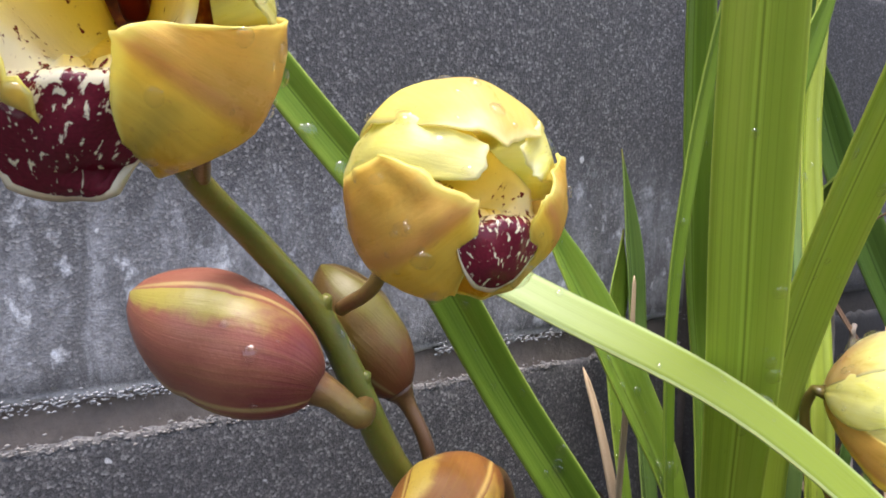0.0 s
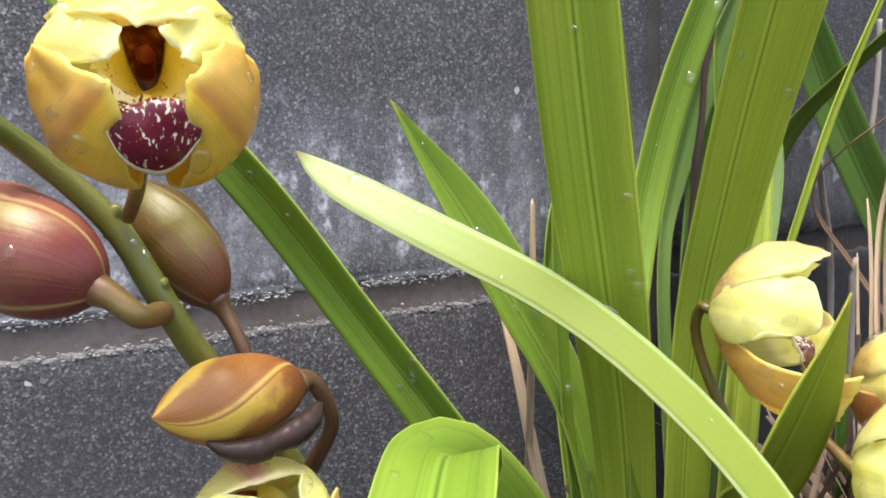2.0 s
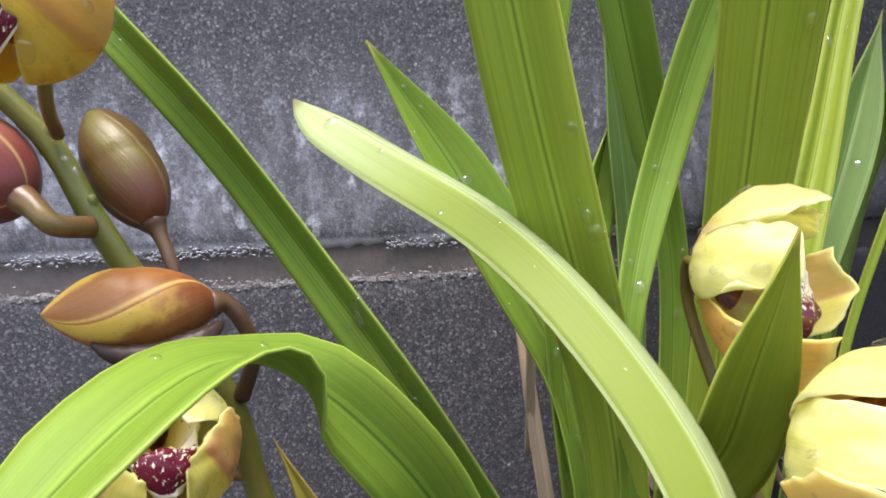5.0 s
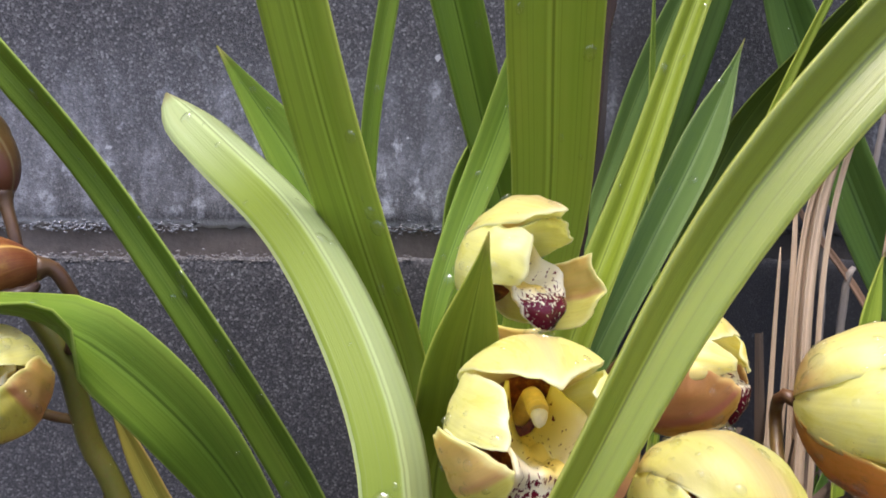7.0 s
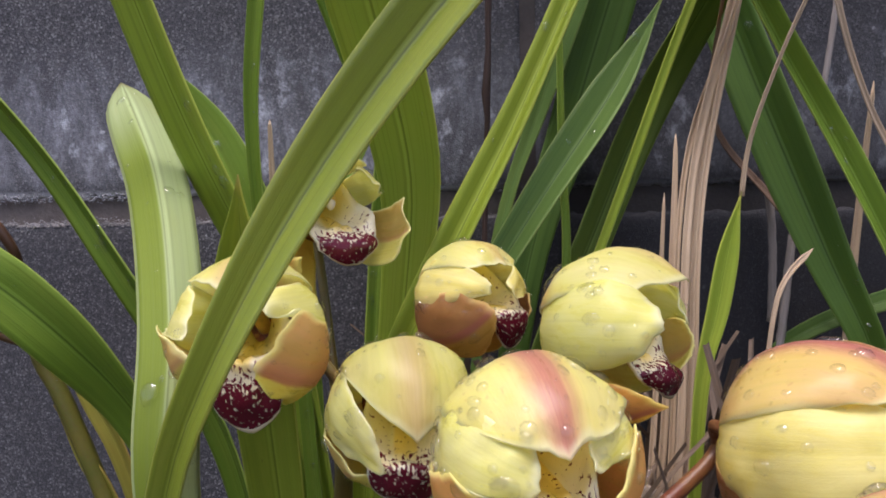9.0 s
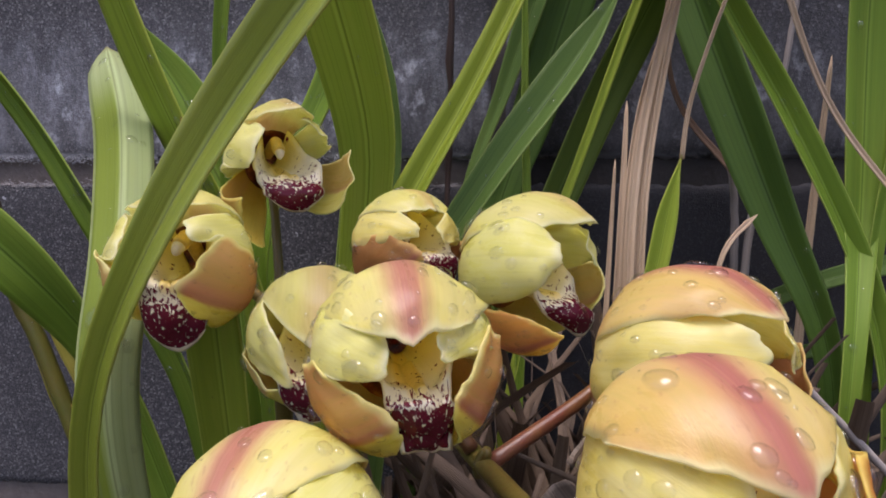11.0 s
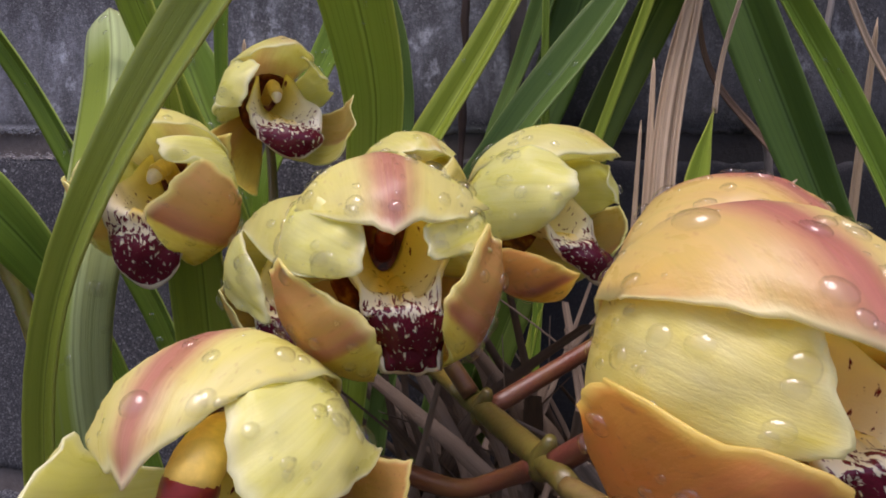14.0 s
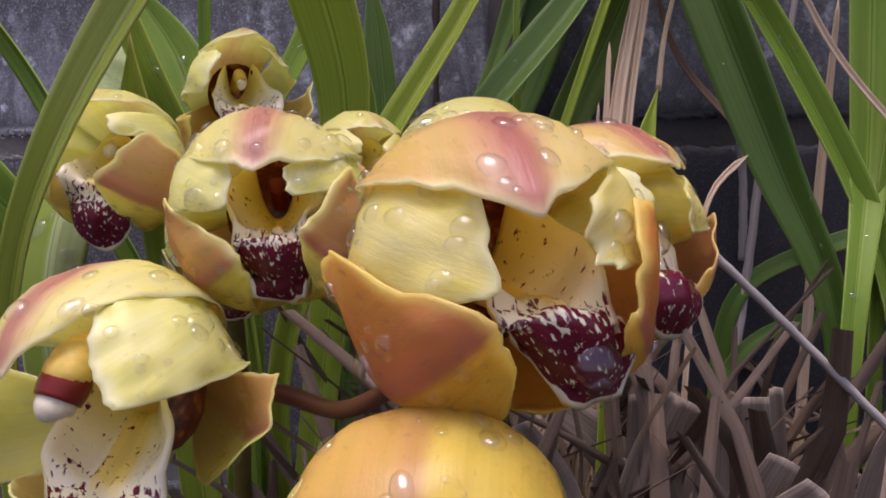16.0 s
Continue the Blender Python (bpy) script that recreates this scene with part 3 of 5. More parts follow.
def unit(v):
    v = np.array(v, float)
    return v / max(np.linalg.norm(v), 1e-12)


def blade(name, rows, face, fold=0.25, ribs=0.0, thick=0.0007, count=44, cols=11, tip=0.1):
    """A strap leaf. rows: x, y, z, width from base to tip. face: the way its upper side looks. fold: depth of the keel."""
    c = spline(rows, count)
    for _ in range(6):
        c[1:-1] = 0.25 * c[:-2] + 0.5 * c[1:-1] + 0.25 * c[2:]
    tangent = np.gradient(c[:, :3], axis=0)
    arc = np.r_[0, np.cumsum(np.linalg.norm(np.diff(c[:, :3], axis=0), axis=1))]
    total = arc[-1]
    grid, uvs = [], []
    for i in range(count):
        t = unit(tangent[i])
        side = unit(np.cross(t, face))
        up = unit(np.cross(side, t))
        s = arc[i] / total
        w = max(c[i, 3], 0.0004)
        rest = (total - arc[i]) / (tip * total + 1e-9)
        if tip > 0 and rest < 1:
            w *= max(math.sin(rest * math.pi / 2) ** 0.75, 0.03)
        row, ru = [], []
        for j in range(cols):
            u = j / (cols - 1) * 2 - 1
            prof = fold * (abs(u) - 0.5) + ribs * math.cos(u * 9.4)
            row.append(c[i, :3] + side * (u * w / 2 * math.cos(fold * 0.9)) + up * (w / 2 * prof))
            ru.append((0.5 + u / 2, s))
        grid.append(row)
        uvs.append(ru)
    return sheet_mesh(name, grid, uvs, thick), np.array(grid)


def tube(name, rows, sides=12, count=26, rings=0.0):
    """A bent stalk. rows: x, y, z, radius."""
    c = spline(rows, count)
    tangent = np.gradient(c[:, :3], axis=0)
    ref = np.array((0.31, 0.2, 0.93))
    verts, faces, uvs = [], [], []
    for i in range(count):
        t = unit(tangent[i])
        a = unit(np.cross(t, ref))
        b = np.cross(t, a)
        for k in range(sides):
            an = 2 * math.pi * k / sides
            r = max(c[i, 3], 0.0002) * (1 + rings * math.sin(i * 1.9 + k))
            verts.append(c[i, :3] + r * (a * math.cos(an) + b * math.sin(an)))
    for i in range(count - 1):
        for k in range(sides):
            k2 = (k + 1) % sides
            faces.append([i * sides + k, i * sides + k2, (i + 1) * sides + k2, (i + 1) * sides + k])
            uvs.append([(k / sides, i / count), ((k + 1) / sides, i / count), ((k + 1) / sides, (i + 1) / count), (k / sides, (i + 1) / count)])
    faces.append(list(range(sides - 1, -1, -1)))
    uvs.append([(0, 0)] * sides)
    faces.append([(count - 1) * sides + k for k in range(sides)])
    uvs.append([(0, 1)] * sides)
    me = bpy.data.meshes.new(name)
    me.from_pydata([tuple(v) for v in verts], [], faces)
    lay = me.uv_layers.new(name="UVMap")
    lay.data.foreach_set("uv", [x for f in uvs for p in f for x in p])
    me.update()
    return me


def drops_mesh(name, places, seg=12):
    """Flattened beads of water. places: point, normal, radius, down-stretch."""
    verts, faces = [], []
    rings = 6
    for p, nrm, r, sag in places:
        nrm = unit(nrm)
        a = unit(np.cross(nrm, (0.2, 0.1, 1.0)))
        b = np.cross(a, nrm)
        b = -b if b[2] > 0 else b
        a = np.cross(b, nrm)
        base = len(verts)
        for i in range(rings + 1):
            th = (0.5 * math.pi + 0.25) * i / rings
            for k in range(seg):
                an = 2 * math.pi * k / seg
                rr = math.sin(th) * r
                q = a * math.cos(an) * rr + b * (math.sin(an) * rr * (1 + (sag if math.sin(an) > 0 else 0))) + nrm * (math.cos(th) * r * 0.5)
                verts.append(np.array(p) + q + nrm * r * 0.08)
        for i in range(rings):
            for k in range(seg):
                k2 = (k + 1) % seg
                faces.append([base + i * seg + k, base + (i + 1) * seg + k, base + (i + 1) * seg + k2, base + i * seg + k2])
    me = bpy.data.meshes.new(name)
    me.from_pydata([tuple(v) for v in verts], [], faces)
    me.update()
    return me


def drops_on_grid(grid, count, rng, small, big, flip=1.0, lo=0.1, hi=0.95):
    """Beads scattered over a leaf or petal grid."""
    nr, nc = grid.shape[:2]
    out = []
    for _ in range(count):
        r, c = rng.randint(int(lo * (nr - 2)), int(hi * (nr - 2))), rng.randint(1, nc - 3)
        fr, fc = rng.random(), rng.random()
        p = (grid[r, c] * (1 - fr) + grid[r + 1, c] * fr) * (1 - fc) + (grid[r, c + 1] * (1 - fr) + grid[r + 1, c + 1] * fr) * fc
        nrm = unit(np.cross(grid[r + 1, c] - grid[r, c], grid[r, c + 1] - grid[r, c])) * flip
        rad = small + (big - small) * rng.random() ** 1.8
        out.append((p + nrm * 0.0004, nrm, rad, rng.uniform(0.0, 0.7)))
    return out


# ---- the wall and the ground ----
WALL_Y, PITCH_X, PITCH_Z, JOINT = 0.275, 0.4, 0.2, 0.012
JOINT_X = 0.6515


def block_mesh(seed):
    """A hollow-wall concrete block with a crumbled, rounded arris; its front looks to -y."""
    rng = np.random.RandomState(seed)
    w, h, d = PITCH_X - 0.005, PITCH_Z - JOINT, 0.11
    nx = 150
    zs = [0, 0.0006, 0.0016, 0.003, 0.006] + list(np.linspace(0.012, h - 0.012, 26)) + [h - 0.006, h - 0.003, h - 0.0016, h - 0.0006, h]
    back = [0.006, 0.0030, 0.0014, 0.0005, 0.0] + [0.0] * 26 + [0.0, 0.0005, 0.0014, 0.0030, 0.006]
    off = Vector((seed * 7.3, seed * 3.1, 0))
    verts, faces = [], []
    for i in range(nx + 1):
        x = w * i / nx
        ex = min(x, w - x)
        side = 0.006 * max(0.0, 1 - ex / 0.003) ** 2
        low = 0.0018 * noise.noise(Vector((x * 170, 1.7, 0)) + off) + 0.0014 * noise.noise(Vector((x * 480, 4.1, 0)) + off)
        high = 0.0016 * noise.noise(Vector((x * 150, 9.2, 0)) + off) + 0.0012 * noise.noise(Vector((x * 460, 2.6, 0)) + off)
        for k, (z, b) in enumerate(zip(zs, back)):
            near = math.exp(-min(z, h - z) / 0.004)
            dz = low * max(0, 1 - z / 0.012) + high * max(0, 1 - (h - z) / 0.012)
            crumb = 0.0012 * near * noise.noise(Vector((x * 300, z * 300, 3)) + off)
            grit = 0.0003 * noise.noise(Vector((x * 260, z * 260, 0)) + off)
            verts.append((x, b + side + crumb + grit, z + dz))
    nz = len(zs)
    for i in range(nx):
        for k in range(nz - 1):
            a = i * nz + k
            faces.append((a, a + nz, a + nz + 1, a + 1))
    n0 = len(verts)
    verts += [(0, d, 0), (w, d, 0), (w, d, h), (0, d, h)]
    faces += [(n0, n0 + 3, n0 + 2, n0 + 1)]
    faces.append([n0 + 1] + [i * nz for i in range(nx, -1, -1)] + [n0])
    faces.append([n0 + 3] + [i * nz + nz - 1 for i in range(nx + 1)] + [n0 + 2])
    faces.append([n0] + [k for k in range(nz)] + [n0 + 3])
    faces.append([n0 + 2] + [nx * nz + k for k in range(nz - 1, -1, -1)] + [n0 + 1])
    me = bpy.data.meshes.new("block")
    me.from_pydata(verts, [], faces)
    me.update()
    return me


def mortar_mesh():
    """The raked-back mortar bed behind the block faces, a little uneven."""
    verts, faces = [], []
    x0, x1, z0, z1 = JOINT_X - 5 * PITCH_X, JOINT_X + 5 * PITCH_X, -0.05, 1.388
    nx, nz = 260, 150
    for i in range(nx + 1):
        for k in range(nz + 1):
            x, z = x0 + (x1 - x0) * i / nx, z0 + (z1 - z0) * k / nz
            verts.append((x, WALL_Y + 0.0026 + 0.0009 * noise.noise(Vector((x * 60, z * 90, 0))), z))
    for i in range(nx):
        for k in range(nz):
            a = i * (nz + 1) + k
            faces.append((a, a + nz + 1, a + nz + 2, a + 1))
    n0 = len(verts)
    yb = WALL_Y + 0.118
    verts += [(x0, yb, z0), (x1, yb, z0), (x1, yb, z1), (x0, yb, z1)]
    c00, c10, c11, c01 = 0, nx * (nz + 1), nx * (nz + 1) + nz, nz
    faces += [(n0, n0 + 3, n0 + 2, n0 + 1), (n0, n0 + 1, c10, c00), (n0 + 3, c01, c11, n0 + 2), (n0, c00, c01, n0 + 3), (n0 + 1, n0 + 2, c11, c10)]
    me = bpy.data.meshes.new("wall_north")
    me.from_pydata(verts, [], faces)
    me.update()
    return me


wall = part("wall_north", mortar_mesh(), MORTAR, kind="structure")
tagged(wall, label="weathered grey concrete block garden wall with raked mortar joints", category="wall")


def crumbs_mesh(name, z, spread, count, seed, size):
    """Lumps of lime and mortar squeezed out along the arrises of the bed joint."""
    rng = random.Random(seed)
    verts, faces = [], []
    x = 0.22
    for _ in range(count):
        x += rng.expovariate(count / 0.9)
        if noise.noise(Vector((x * 22, seed * 5.0, 0))) < -0.28 or rng.random() < (x - 0.55) * 9:
            continue
        r = size * (0.45 + rng.random() ** 2)
        c = np.array((x, WALL_Y + 0.0002, z + rng.gauss(0, spread)))
        b0 = len(verts)
        lump = [rng.uniform(0.7, 1.25) for _ in range(26)]
        for i in range(4):
            th = math.pi * (i + 0.5) / 4
            for k in range(6):
                an = 2 * math.pi * k / 6
                q = lump[i * 6 + k] * r
                verts.append(c + np.array((q * 1.5 * math.sin(th) * math.cos(an), q * 0.7 * math.sin(th) * math.sin(an), q * math.cos(th) * 0.8)))
        for i in range(3):
            for k in range(6):
                k2 = (k + 1) % 6
                faces.append((b0 + i * 6 + k, b0 + (i + 1) * 6 + k, b0 + (i + 1) * 6 + k2, b0 + i * 6 + k2))
        faces += [tuple(b0 + k for k in range(6)), tuple(b0 + 18 + k for k in range(5, -1, -1))]
    me = bpy.data.meshes.new(name)
    me.from_pydata([tuple(v) for v in verts], [], faces)
    me.update()
    return me


part("lime_crust", crumbs_mesh("lime_crust", 0.4010, 0.0013, 4400, 3, 0.00048), LIME, wall, "pale lime crust along the joint", "stuff")
part("mortar_crust", crumbs_mesh("mortar_crust", 0.3868, 0.0013, 3600, 4, 0.00048), MORTAR_PALE, wall, "grey mortar crumbs along the joint", "stuff")


def ground_mesh():
    verts, faces = [], []
    xs = [-60, -8, -2, -0.5] + list(np.linspace(-0.2, 1.4, 60)) + [2, 4, 10, 60]
    ys = [-60, -8, -2, -0.6] + list(np.linspace(-0.3, 0.4, 30)) + [1, 3, 10, 60]
    for x in xs:
        for y in ys:
            near = 1.0 if -0.3 < x < 1.5 and -0.4 < y < 0.5 else 0.0
            verts.append((x, y, 0.18 + near * 0.006 * noise.noise(Vector((x * 25, y * 25, 0)))))
    ny = len(ys)
    for i in range(len(xs) - 1):
        for k in range(ny - 1):
            a = i * ny + k
            faces.append((a, a + ny, a + ny + 1, a + 1))
    me = bpy.data.meshes.new("ground")
    me.from_pydata(verts, [], faces)
    me.update()
    return me


tagged(part("ground", ground_mesh(), SOIL, kind="structure"), label="dark damp garden soil at the foot of the wall", category="ground")


# ---- the leaves ----
def clump(label, at):
    ob = new("orchid_plant")
    ob.location = at
    return tagged(ob, label=label, category="plant", group="orchid plants")


def grow_leaf(plant, color, rows, face, seed, drops=0, big=0.0024, **kw):
    """One strap leaf of a plant, with beads of rain on it."""
    rng = random.Random(seed)
    o = np.array(plant.location)
    rows = [(*(np.array(r[:3]) - o), r[3]) for r in rows]
    me, grid = blade("leaf", rows, face, **kw)
    ob = part("leaf", me, LEAF[color], plant)
    flip = 1.0 if np.dot(np.cross(grid[21, 2] - grid[20, 2], grid[20, 3] - grid[20, 2]), face) > 0 else -1.0
    if drops:
        beads = drops_on_grid(grid, drops, rng, 0.0005, big, flip, 0.25, 0.97) + drops_on_grid(grid, drops // 8, rng, 0.0022, 0.0034, flip, 0.4, 0.95)
        part("rainwater", drops_mesh("rainwater", beads, 12), WATER, ob, kind="stuff")
    return ob


left_plant = clump("orchid clump of long arching green strap leaves wet with rain", (0.55, 0.13, 0.18))
right_plant = clump("orchid clump of dark green strap leaves and dry stalks", (0.80, 0.20, 0.18))
back_plant = clump("orchid clump of narrow ribbed green leaves beside the wall", (0.60, 0.19, 0.18))
FRONT = (0.0, -1.0, 0.25)
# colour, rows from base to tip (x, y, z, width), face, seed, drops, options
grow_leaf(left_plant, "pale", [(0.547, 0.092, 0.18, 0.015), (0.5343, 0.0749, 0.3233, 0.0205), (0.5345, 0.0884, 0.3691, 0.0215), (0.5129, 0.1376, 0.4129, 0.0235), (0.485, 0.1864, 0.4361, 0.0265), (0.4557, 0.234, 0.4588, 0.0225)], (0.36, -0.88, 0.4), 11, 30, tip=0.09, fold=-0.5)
grow_leaf(left_plant, "mid", [(0.553, 0.165, 0.18, 0.0156), (0.5464, 0.1876, 0.338, 0.0195), (0.5335, 0.1944, 0.3815, 0.02535), (0.5185, 0.1977, 0.4088, 0.02738), (0.5096, 0.2037, 0.4314, 0.0265), (0.4937, 0.2047, 0.4532, 0.024), (0.4789, 0.2028, 0.4748, 0.014)], (0.35, -1.0, 0.35), 12, 44, tip=0.24, fold=0.35)
grow_leaf(left_plant, "lime", [(0.566, 0.18, 0.18, 0.014), (0.549, 0.1715, 0.35, 0.0205), (0.539, 0.163, 0.38, 0.022), (0.5318, 0.1572, 0.4, 0.0235), (0.5252, 0.1522, 0.42, 0.024), (0.5182, 0.1475, 0.44, 0.0245), (0.5128, 0.1444, 0.46, 0.0245), (0.5026, 0.1373, 0.5, 0.0235), (0.4905, 0.128, 0.55, 0.021), (0.475, 0.115, 0.61, 0.014), (0.462, 0.1, 0.66, 0.003)], (-0.6, -0.8, 0.2), 13, 12, fold=0.22, ribs=0.05)
grow_leaf(left_plant, "mid", [(0.567, 0.18, 0.18, 0.01188), (0.5966, 0.223, 0.3899, 0.01296), (0.5917, 0.2241, 0.4144, 0.01426), (0.5836, 0.2192, 0.4411, 0.01858), (0.574, 0.2135, 0.4725, 0.02117), (0.5632, 0.2067, 0.5054, 0.0216), (0.54, 0.1899, 0.5706, 0.01728), (0.5199, 0.1711, 0.6308, 0.00324)], FRONT, 14, 6, fold=0.35)
grow_leaf(left_plant, "mid", [(0.557, 0.18, 0.18, 0.008), (0.5357, 0.1865, 0.3568, 0.0055), (0.5322, 0.187, 0.4448, 0.0065), (0.535, 0.1856, 0.4656, 0.0073), (0.539, 0.1861, 0.4938, 0.0074), (0.5464, 0.1804, 0.544, 0.006), (0.5535, 0.1716, 0.6014, 0.002)], FRONT, 15, 8, fold=0.4)
grow_leaf(left_plant, "lime", [(0.5742, 0.175, 0.18, 0.0162), (0.5948, 0.1877, 0.3718, 0.0219), (0.5998, 0.1831, 0.412, 0.0283), (0.5932, 0.166, 0.455, 0.0312), (0.5867, 0.1495, 0.4884, 0.0328), (0.5802, 0.1307, 0.5282, 0.0323), (0.5636, 0.0939, 0.6076, 0.0231), (0.5439, 0.0534, 0.6671, 0.0035)], (-0.2, -1.0, 0.25), 16, 12, fold=0.28, ribs=0.02)
grow_leaf(left_plant, "mid", [(0.56, 0.165, 0.18, 0.0074), (0.5524, 0.1709, 0.3632, 0.007), (0.5578, 0.1791, 0.3882, 0.0101), (0.5678, 0.1894, 0.4152, 0.013), (0.5786, 0.197, 0.4367, 0.0143), (0.5924, 0.198, 0.4787, 0.0147), (0.61, 0.1929, 0.5226, 0.012), (0.6271, 0.1869, 0.5708, 0.0023)], (-0.2, -1.0, 0.25), 17, 20, fold=0.35)
grow_leaf(left_plant, "mid", [(0.566, 0.2, 0.18, 0.0135), (0.5735, 0.252, 0.37, 0.0112), (0.579, 0.2605, 0.404, 0.018), (0.583, 0.2615, 0.432, 0.0203), (0.587, 0.263, 0.4505, 0.003)], (0.3, -1, 0.2), 18, 22, tip=0.14, fold=0.5)
grow_leaf(left_plant, "grey", [(0.57, 0.2, 0.18, 0.0126), (0.593, 0.255, 0.38, 0.014), (0.592, 0.26, 0.43, 0.0161), (0.589, 0.2625, 0.46, 0.0126), (0.5845, 0.264, 0.4875, 0.0028)], (0.2, -1, 0.2), 38, 8, tip=0.16, fold=0.4)
grow_leaf(left_plant, "olive", [(0.56, 0.13, 0.18, 0.0138), (0.5495, 0.1271, 0.3389, 0.02415), (0.5531, 0.115, 0.3614, 0.02438), (0.552, 0.1045, 0.385, 0.0225), (0.554, 0.0985, 0.403, 0.0185), (0.556, 0.0943, 0.4215, 0.006)], (-0.1, -1.0, 0.3), 19, 0, tip=0.2, fold=0.3)
grow_leaf(left_plant, "mid", [(0.545, 0.16, 0.18, 0.0144), (0.5203, 0.1693, 0.2996, 0.0178), (0.5074, 0.1724, 0.3251, 0.0178), (0.4909, 0.1719, 0.3564, 0.0172), (0.4744, 0.1729, 0.3826, 0.0151), (0.454, 0.1789, 0.4133, 0.0139), (0.4347, 0.1768, 0.4429, 0.0136), (0.4187, 0.1725, 0.4626, 0.0121), (0.3979, 0.1809, 0.4858, 0.0114), (0.3736, 0.1913, 0.5202, 0.0096), (0.3479, 0.2022, 0.5469, 0.0024)], (-0.66, -0.75, 0.4), 20, 34, fold=0.4)
grow_leaf(left_plant, "mid", [(0.54, 0.15, 0.18, 0.0138), (0.504, 0.146, 0.302, 0.0195), (0.489, 0.134, 0.343, 0.0215), (0.4778, 0.123, 0.3658, 0.0225), (0.4674, 0.1192, 0.379, 0.0225), (0.4556, 0.1131, 0.3936, 0.022), (0.4465, 0.1011, 0.4035, 0.0215), (0.4395, 0.0872, 0.407, 0.0215), (0.43, 0.072, 0.404, 0.0215), (0.418, 0.056, 0.395, 0.02), (0.408, 0.042, 0.382, 0.009)], (-0.35, -0.6, 0.75), 21, 14, fold=0.3)
grow_leaf(left_plant, "sheen", [(0.54, 0.065, 0.18, 0.01321), (0.5427, 0.0473, 0.3237, 0.00968), (0.5642, 0.0412, 0.3802, 0.01189), (0.5891, 0.0483, 0.4238, 0.01706), (0.624, 0.0491, 0.4666, 0.01926), (0.6667, 0.0458, 0.5071, 0.01981), (0.7096, 0.0348, 0.5413, 0.01431), (0.7425, 0.0239, 0.5608, 0.0033)], (0.05, -0.9, 0.4), 22, 3, fold=0.55)
grow_leaf(back_plant, "olive", [(0.58, 0.165, 0.18, 0.012), (0.5772, 0.1538, 0.2883, 0.015), (0.5893, 0.1614, 0.3344, 0.0175), (0.6229, 0.1873, 0.4019, 0.0185), (0.6388, 0.2003, 0.4299, 0.017), (0.6521, 0.2113, 0.458, 0.0155), (0.6733, 0.2291, 0.5034, 0.0145), (0.6971, 0.2406, 0.5572, 0.011), (0.717, 0.252, 0.608, 0.002)], (-0.3, -1, 0.35), 23, 8, fold=0.75, ribs=0.09)
grow_leaf(back_plant, "grey", [(0.59, 0.175, 0.18, 0.0105), (0.608, 0.1862, 0.3214, 0.0126), (0.6493, 0.2113, 0.3956, 0.01785), (0.6745, 0.229, 0.4298, 0.02205), (0.6994, 0.2493, 0.4651, 0.0189), (0.7182, 0.2636, 0.4973, 0.0021)], (-0.3, -1, 0.35), 24, 5, tip=0.2, fold=0.6)
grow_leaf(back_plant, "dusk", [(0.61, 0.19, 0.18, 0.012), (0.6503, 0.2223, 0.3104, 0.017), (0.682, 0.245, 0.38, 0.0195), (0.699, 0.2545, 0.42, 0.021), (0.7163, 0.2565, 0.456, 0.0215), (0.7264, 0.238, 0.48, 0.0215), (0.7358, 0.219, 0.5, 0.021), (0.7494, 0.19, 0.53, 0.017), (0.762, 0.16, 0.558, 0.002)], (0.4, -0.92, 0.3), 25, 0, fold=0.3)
grow_leaf(back_plant, "lime", [(0.64, 0.2, 0.18, 0.004), (0.667, 0.222, 0.33, 0.0042), (0.6838, 0.2275, 0.38, 0.0046), (0.6975, 0.226, 0.42, 0.0048), (0.7108, 0.2235, 0.46, 0.0048), (0.7176, 0.221, 0.48, 0.0046), (0.7245, 0.217, 0.5, 0.004), (0.742, 0.208, 0.55, 0.002)], (-0.2, -1.0, 0.25), 26, 0, fold=0.5, cols=5)
grow_leaf(back_plant, "mid", [(0.66, 0.2, 0.18, 0.005), (0.6665, 0.228, 0.3684, 0.0045), (0.6668, 0.237, 0.3912, 0.0042), (0.6655, 0.243, 0.4261, 0.0038), (0.6654, 0.248, 0.4637, 0.0034), (0.664, 0.25, 0.52, 0.002)], FRONT, 27, 0, fold=0.5, cols=5)
grow_leaf(back_plant, "grey", [(0.6, 0.19, 0.18, 0.008), (0.635, 0.25, 0.38, 0.007), (0.649, 0.262, 0.421, 0.0078), (0.657, 0.263, 0.4434, 0.0105), (0.667, 0.263, 0.4735, 0.0145), (0.681, 0.26, 0.51, 0.012), (0.695, 0.255, 0.55, 0.002)], (-0.3, -1, 0.2), 28, 4, fold=0.4)
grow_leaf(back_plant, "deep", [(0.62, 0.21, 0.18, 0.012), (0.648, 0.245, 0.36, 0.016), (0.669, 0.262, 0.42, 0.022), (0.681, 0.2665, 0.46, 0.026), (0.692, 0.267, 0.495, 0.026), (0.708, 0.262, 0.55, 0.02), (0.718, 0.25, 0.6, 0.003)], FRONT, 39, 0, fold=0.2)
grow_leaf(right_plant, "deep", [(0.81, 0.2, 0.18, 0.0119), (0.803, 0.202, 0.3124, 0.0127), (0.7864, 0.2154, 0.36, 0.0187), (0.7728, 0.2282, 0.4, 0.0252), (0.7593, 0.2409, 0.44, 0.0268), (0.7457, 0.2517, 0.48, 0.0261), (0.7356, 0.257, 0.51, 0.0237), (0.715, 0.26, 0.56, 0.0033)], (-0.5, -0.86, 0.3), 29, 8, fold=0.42)
